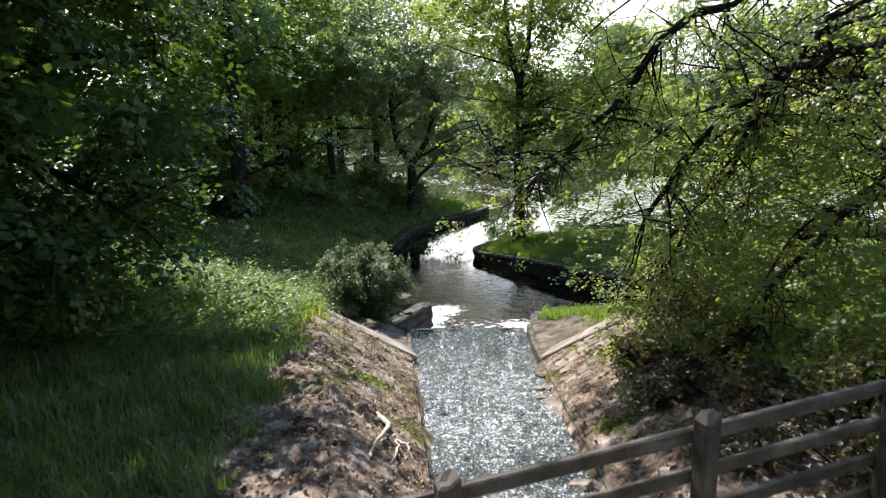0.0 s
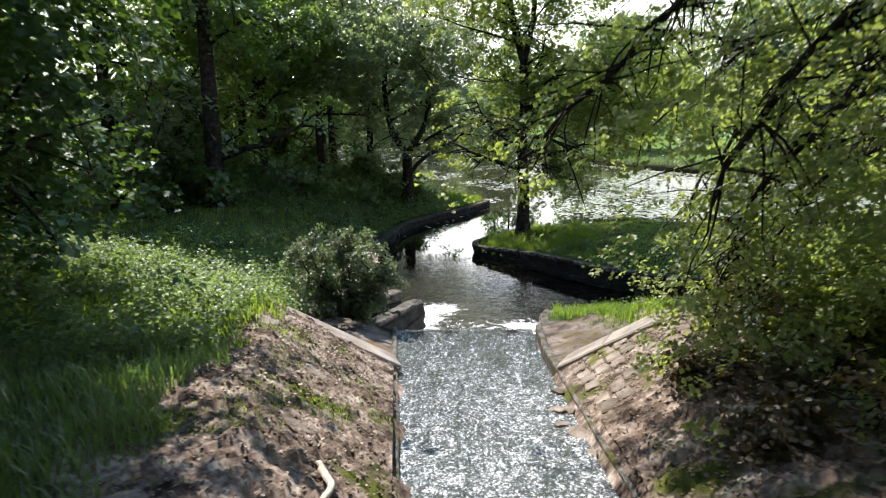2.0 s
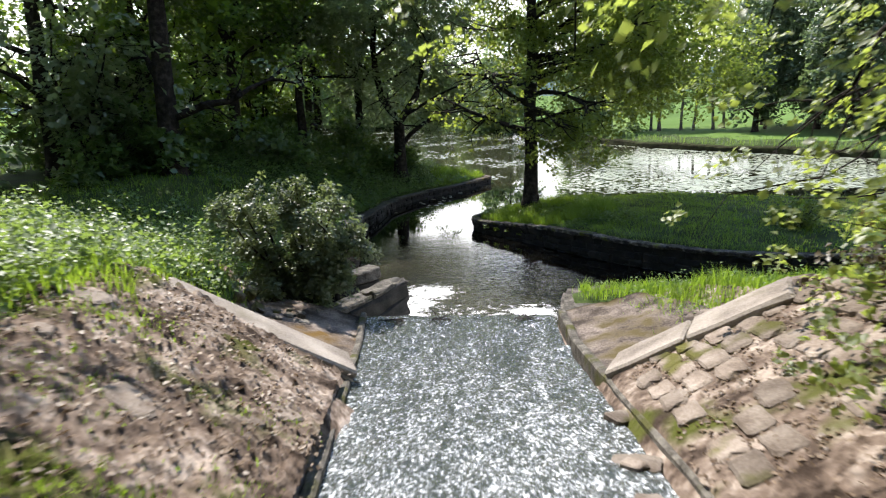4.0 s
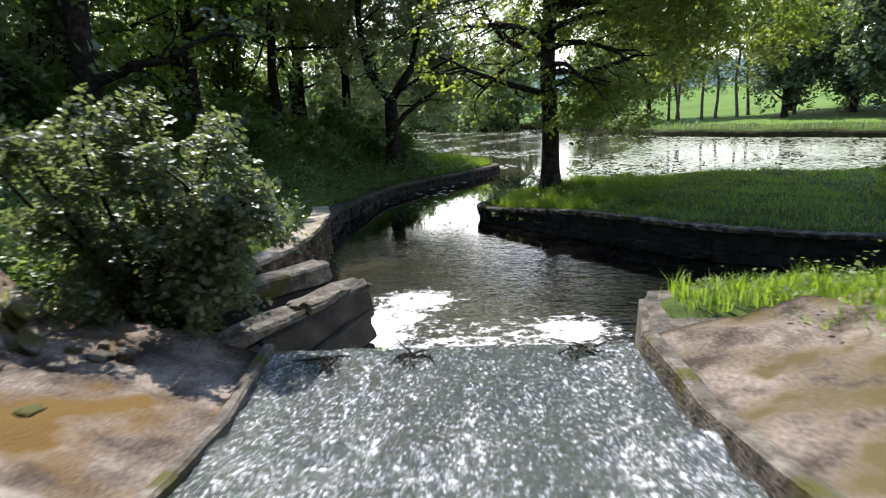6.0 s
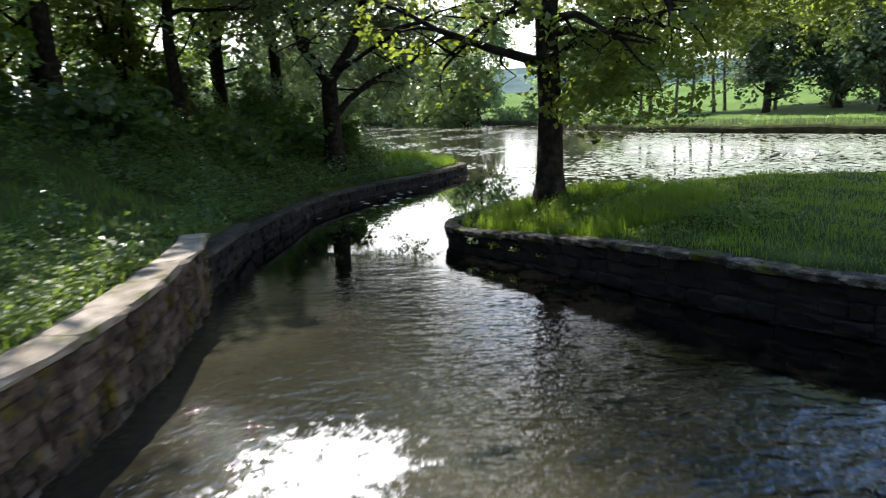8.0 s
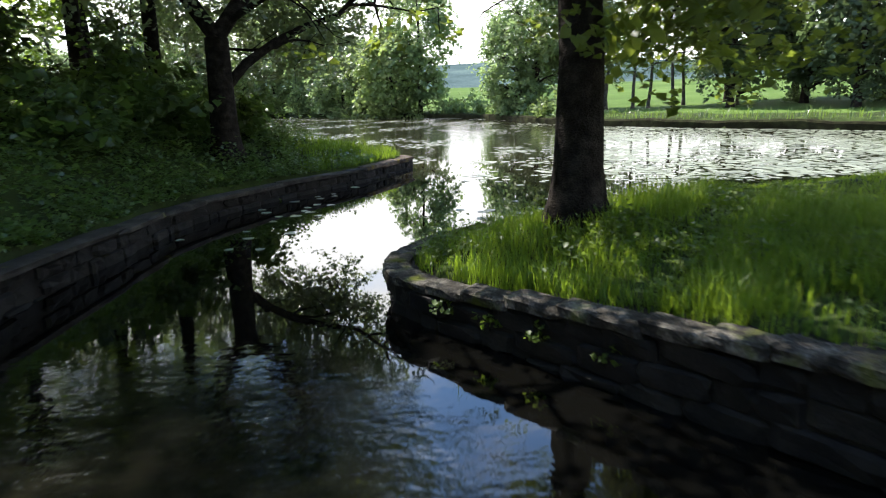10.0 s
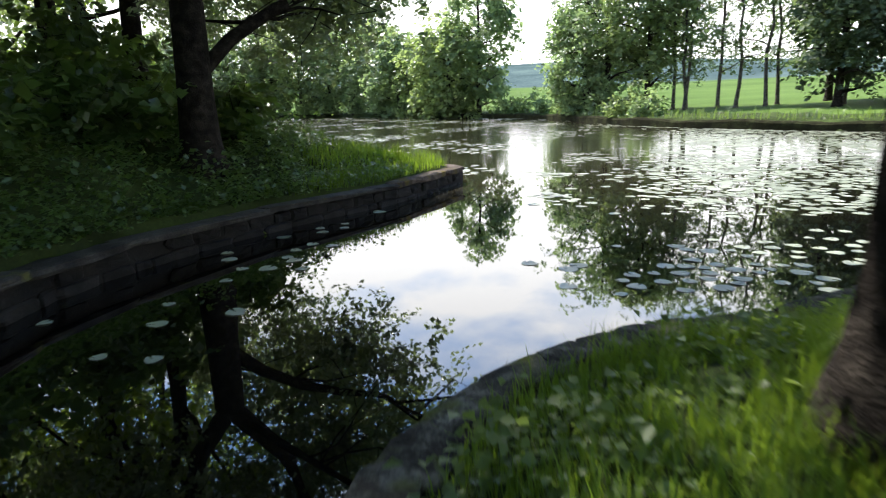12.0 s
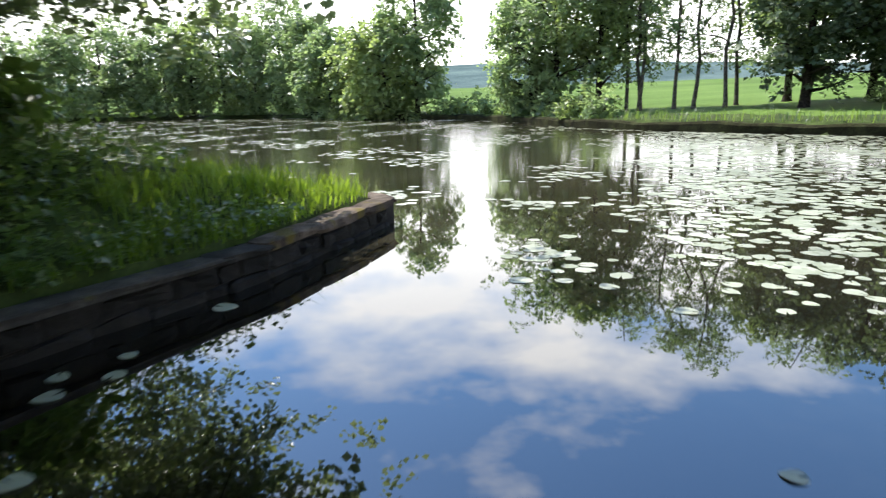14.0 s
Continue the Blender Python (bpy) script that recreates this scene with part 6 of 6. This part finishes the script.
def debris(x, y, seed, size):
    root = thing("twig_debris", "small tangle of wet twigs caught on the weir lip", "twigs", x, y, chute_z(y) + 0.02, group="twigs on the weir lip")
    rng = np.random.default_rng(seed)
    for k in range(14):
        w = wander((rng.normal() * 0.07, rng.normal() * 0.05, 0.02), (rng.normal(), -0.4 + rng.normal() * 0.6, 0.12), size * rng.uniform(0.5, 1.2), 4, rng, 0.05, 0.25)
        v, f = tube(w, np.linspace(0.011, 0.005, len(w)), 4)
        mesh_object("twig", v, f, BARK, root, smooth=True)


debris(-0.05, 16.75, 1, 0.26)
debris(0.58, 16.8, 2, 0.2)
debris(1.95, 16.85, 3, 0.16)
shrub("waterside_weed", "small leafy weed rooted at the block's foot", (-0.1, 19.25, 0.0), 0.6, 0.3, 190, leaf=0.06, count=260, green=HERB, stems=5)


# ---- stones set in the banks ----
def lay(root, name, meshes, x, y, w, d, h, heading, sink, rng):
    """One stone on the slope, turned to lie flat on it."""
    z = gz(x, y)
    n = Vector((gz(x - 0.15, y) - gz(x + 0.15, y), gz(x, y - 0.15) - gz(x, y + 0.15), 0.3)).normalized()
    a = Vector((math.cos(heading), math.sin(heading), 0))
    a = (a - n * a.dot(n)).normalized()
    m = Matrix((a, n.cross(a), n)).transposed().to_4x4()
    m.translation = Vector((x, y, z + 0.8 * float(on_bank(np.array([x]), np.array([y]))[0]))) + n * (h / 2 - sink)
    ob = new(name, rng.choice(meshes))
    ob.parent = root
    ob.matrix_basis = m @ Matrix.Diagonal((w, d, h, 1))
    return ob


def stone_set(mat):
    out = []
    for me in STONES:
        c = me.copy()
        c.materials.append(mat)
        out.append(c)
    return out


BANKSTONE = material("bank_stone", [(0.3, (0.085, 0.064, 0.05)), (0.5, (0.165, 0.132, 0.108)), (0.7, (0.25, 0.21, 0.178))], 3.0, 50, 0.92, 0.8, 0.12, vary=0.3, stain=((0.075, 0.07, 0.02), 1.8, 0.58, 0.68))
rb = random.Random(12)
bank_set = stone_set(BANKSTONE)
dark_set = stone_set(BLOCK)
root = thing("bank_paving", "rough stone pitching half buried in the bank", "paving", kind="structure")
for k in range(26):
    y = rb.uniform(5.5, 13.3)
    x = chute_left(y) - 0.15 - 1.75 * rb.random() ** 1.1
    s0 = rb.uniform(0.10, 0.30)
    lay(root, "stone", bank_set, x, y, s0 * rb.uniform(1, 1.5), s0, 0.12, rb.uniform(0, 6.3), rb.uniform(0.098, 0.119), rb)
root = thing("bank_paving", "worn square stone setts lining the sloping bank", "paving", kind="structure")
for r in range(9):
    for c in range(8):
        y, e = 13.05 - r * 0.34 + (0.12 if c % 2 else 0) + rb.uniform(-0.02, 0.02), 0.22 + c * 0.205
        if rb.random() < 0.04 + 0.05 * r + 0.02 * c:
            continue
        lay(root, "sett", bank_set, CHUTE_RIGHT + e, y, 0.32, 0.2, 0.14, math.pi / 2 + rb.uniform(-0.05, 0.05), rb.uniform(0.105, 0.122), rb)
root = thing("ledge_rubble", "dark broken stones and clods at the ledge's rear", "stones", kind="structure")
for k in range(26):
    x, y = rb.uniform(-2.35, -1.35), rb.uniform(14.6, 17.3)
    s0 = rb.uniform(0.06, 0.2)
    lay(root, "stone", dark_set, x, y, s0 * rb.uniform(1, 1.5), s0, 0.13, rb.uniform(0, 6.3), rb.uniform(-0.06, 0.0), rb)
root = thing("chute_edging", "loose flat stones along the chute edge in shallow water", "stones", kind="structure")
for k in range(16):
    y = rb.uniform(4.5, 13.0)
    s0 = rb.uniform(0.10, 0.26)
    ob = new("stone", rb.choice(bank_set))
    ob.parent = root
    ob.matrix_basis = pose(CHUTE_RIGHT - rb.uniform(0.05, 0.30), y, chute_z(y) + rb.uniform(-0.03, 0.015), rb.uniform(-5, 5), 11.3 + rb.uniform(-5, 5), rb.uniform(0, 360)) @ Matrix.Diagonal((s0 * 1.3, s0, 0.08, 1))

# ---- walls last ----
stone_wall("wall_left", "old rubble stone wall with flat coping beside the water", [(-2.95, 20.55), (-2.78, 21.0), (-2.62, 21.6), (-2.4, 22.35), (-2.26, 23.3)] + LEFT[6:9], [1.05, 1.05, 1.06, 1.05, 1.05, 1.0], 1, STONE, COPING, coping=(0.95, 0.42, 0.11), course=0.15, step=0.24, seed=1)
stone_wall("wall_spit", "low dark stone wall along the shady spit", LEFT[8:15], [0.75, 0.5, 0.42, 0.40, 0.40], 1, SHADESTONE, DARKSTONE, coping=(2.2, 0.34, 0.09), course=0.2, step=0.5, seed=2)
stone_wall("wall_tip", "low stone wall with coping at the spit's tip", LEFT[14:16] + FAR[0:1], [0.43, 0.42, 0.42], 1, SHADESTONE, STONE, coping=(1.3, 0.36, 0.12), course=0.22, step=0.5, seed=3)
RIM = BACK[5:] + FRONT[:14]
rim_run = np.r_[0, np.cumsum([math.dist(a, b) for a, b in zip(RIM, RIM[1:])])]
rim_line = [(np.interp(q, rim_run, [p[0] for p in RIM]), np.interp(q, rim_run, [p[1] for p in RIM])) for q in np.linspace(0, rim_run[-1], 40)]
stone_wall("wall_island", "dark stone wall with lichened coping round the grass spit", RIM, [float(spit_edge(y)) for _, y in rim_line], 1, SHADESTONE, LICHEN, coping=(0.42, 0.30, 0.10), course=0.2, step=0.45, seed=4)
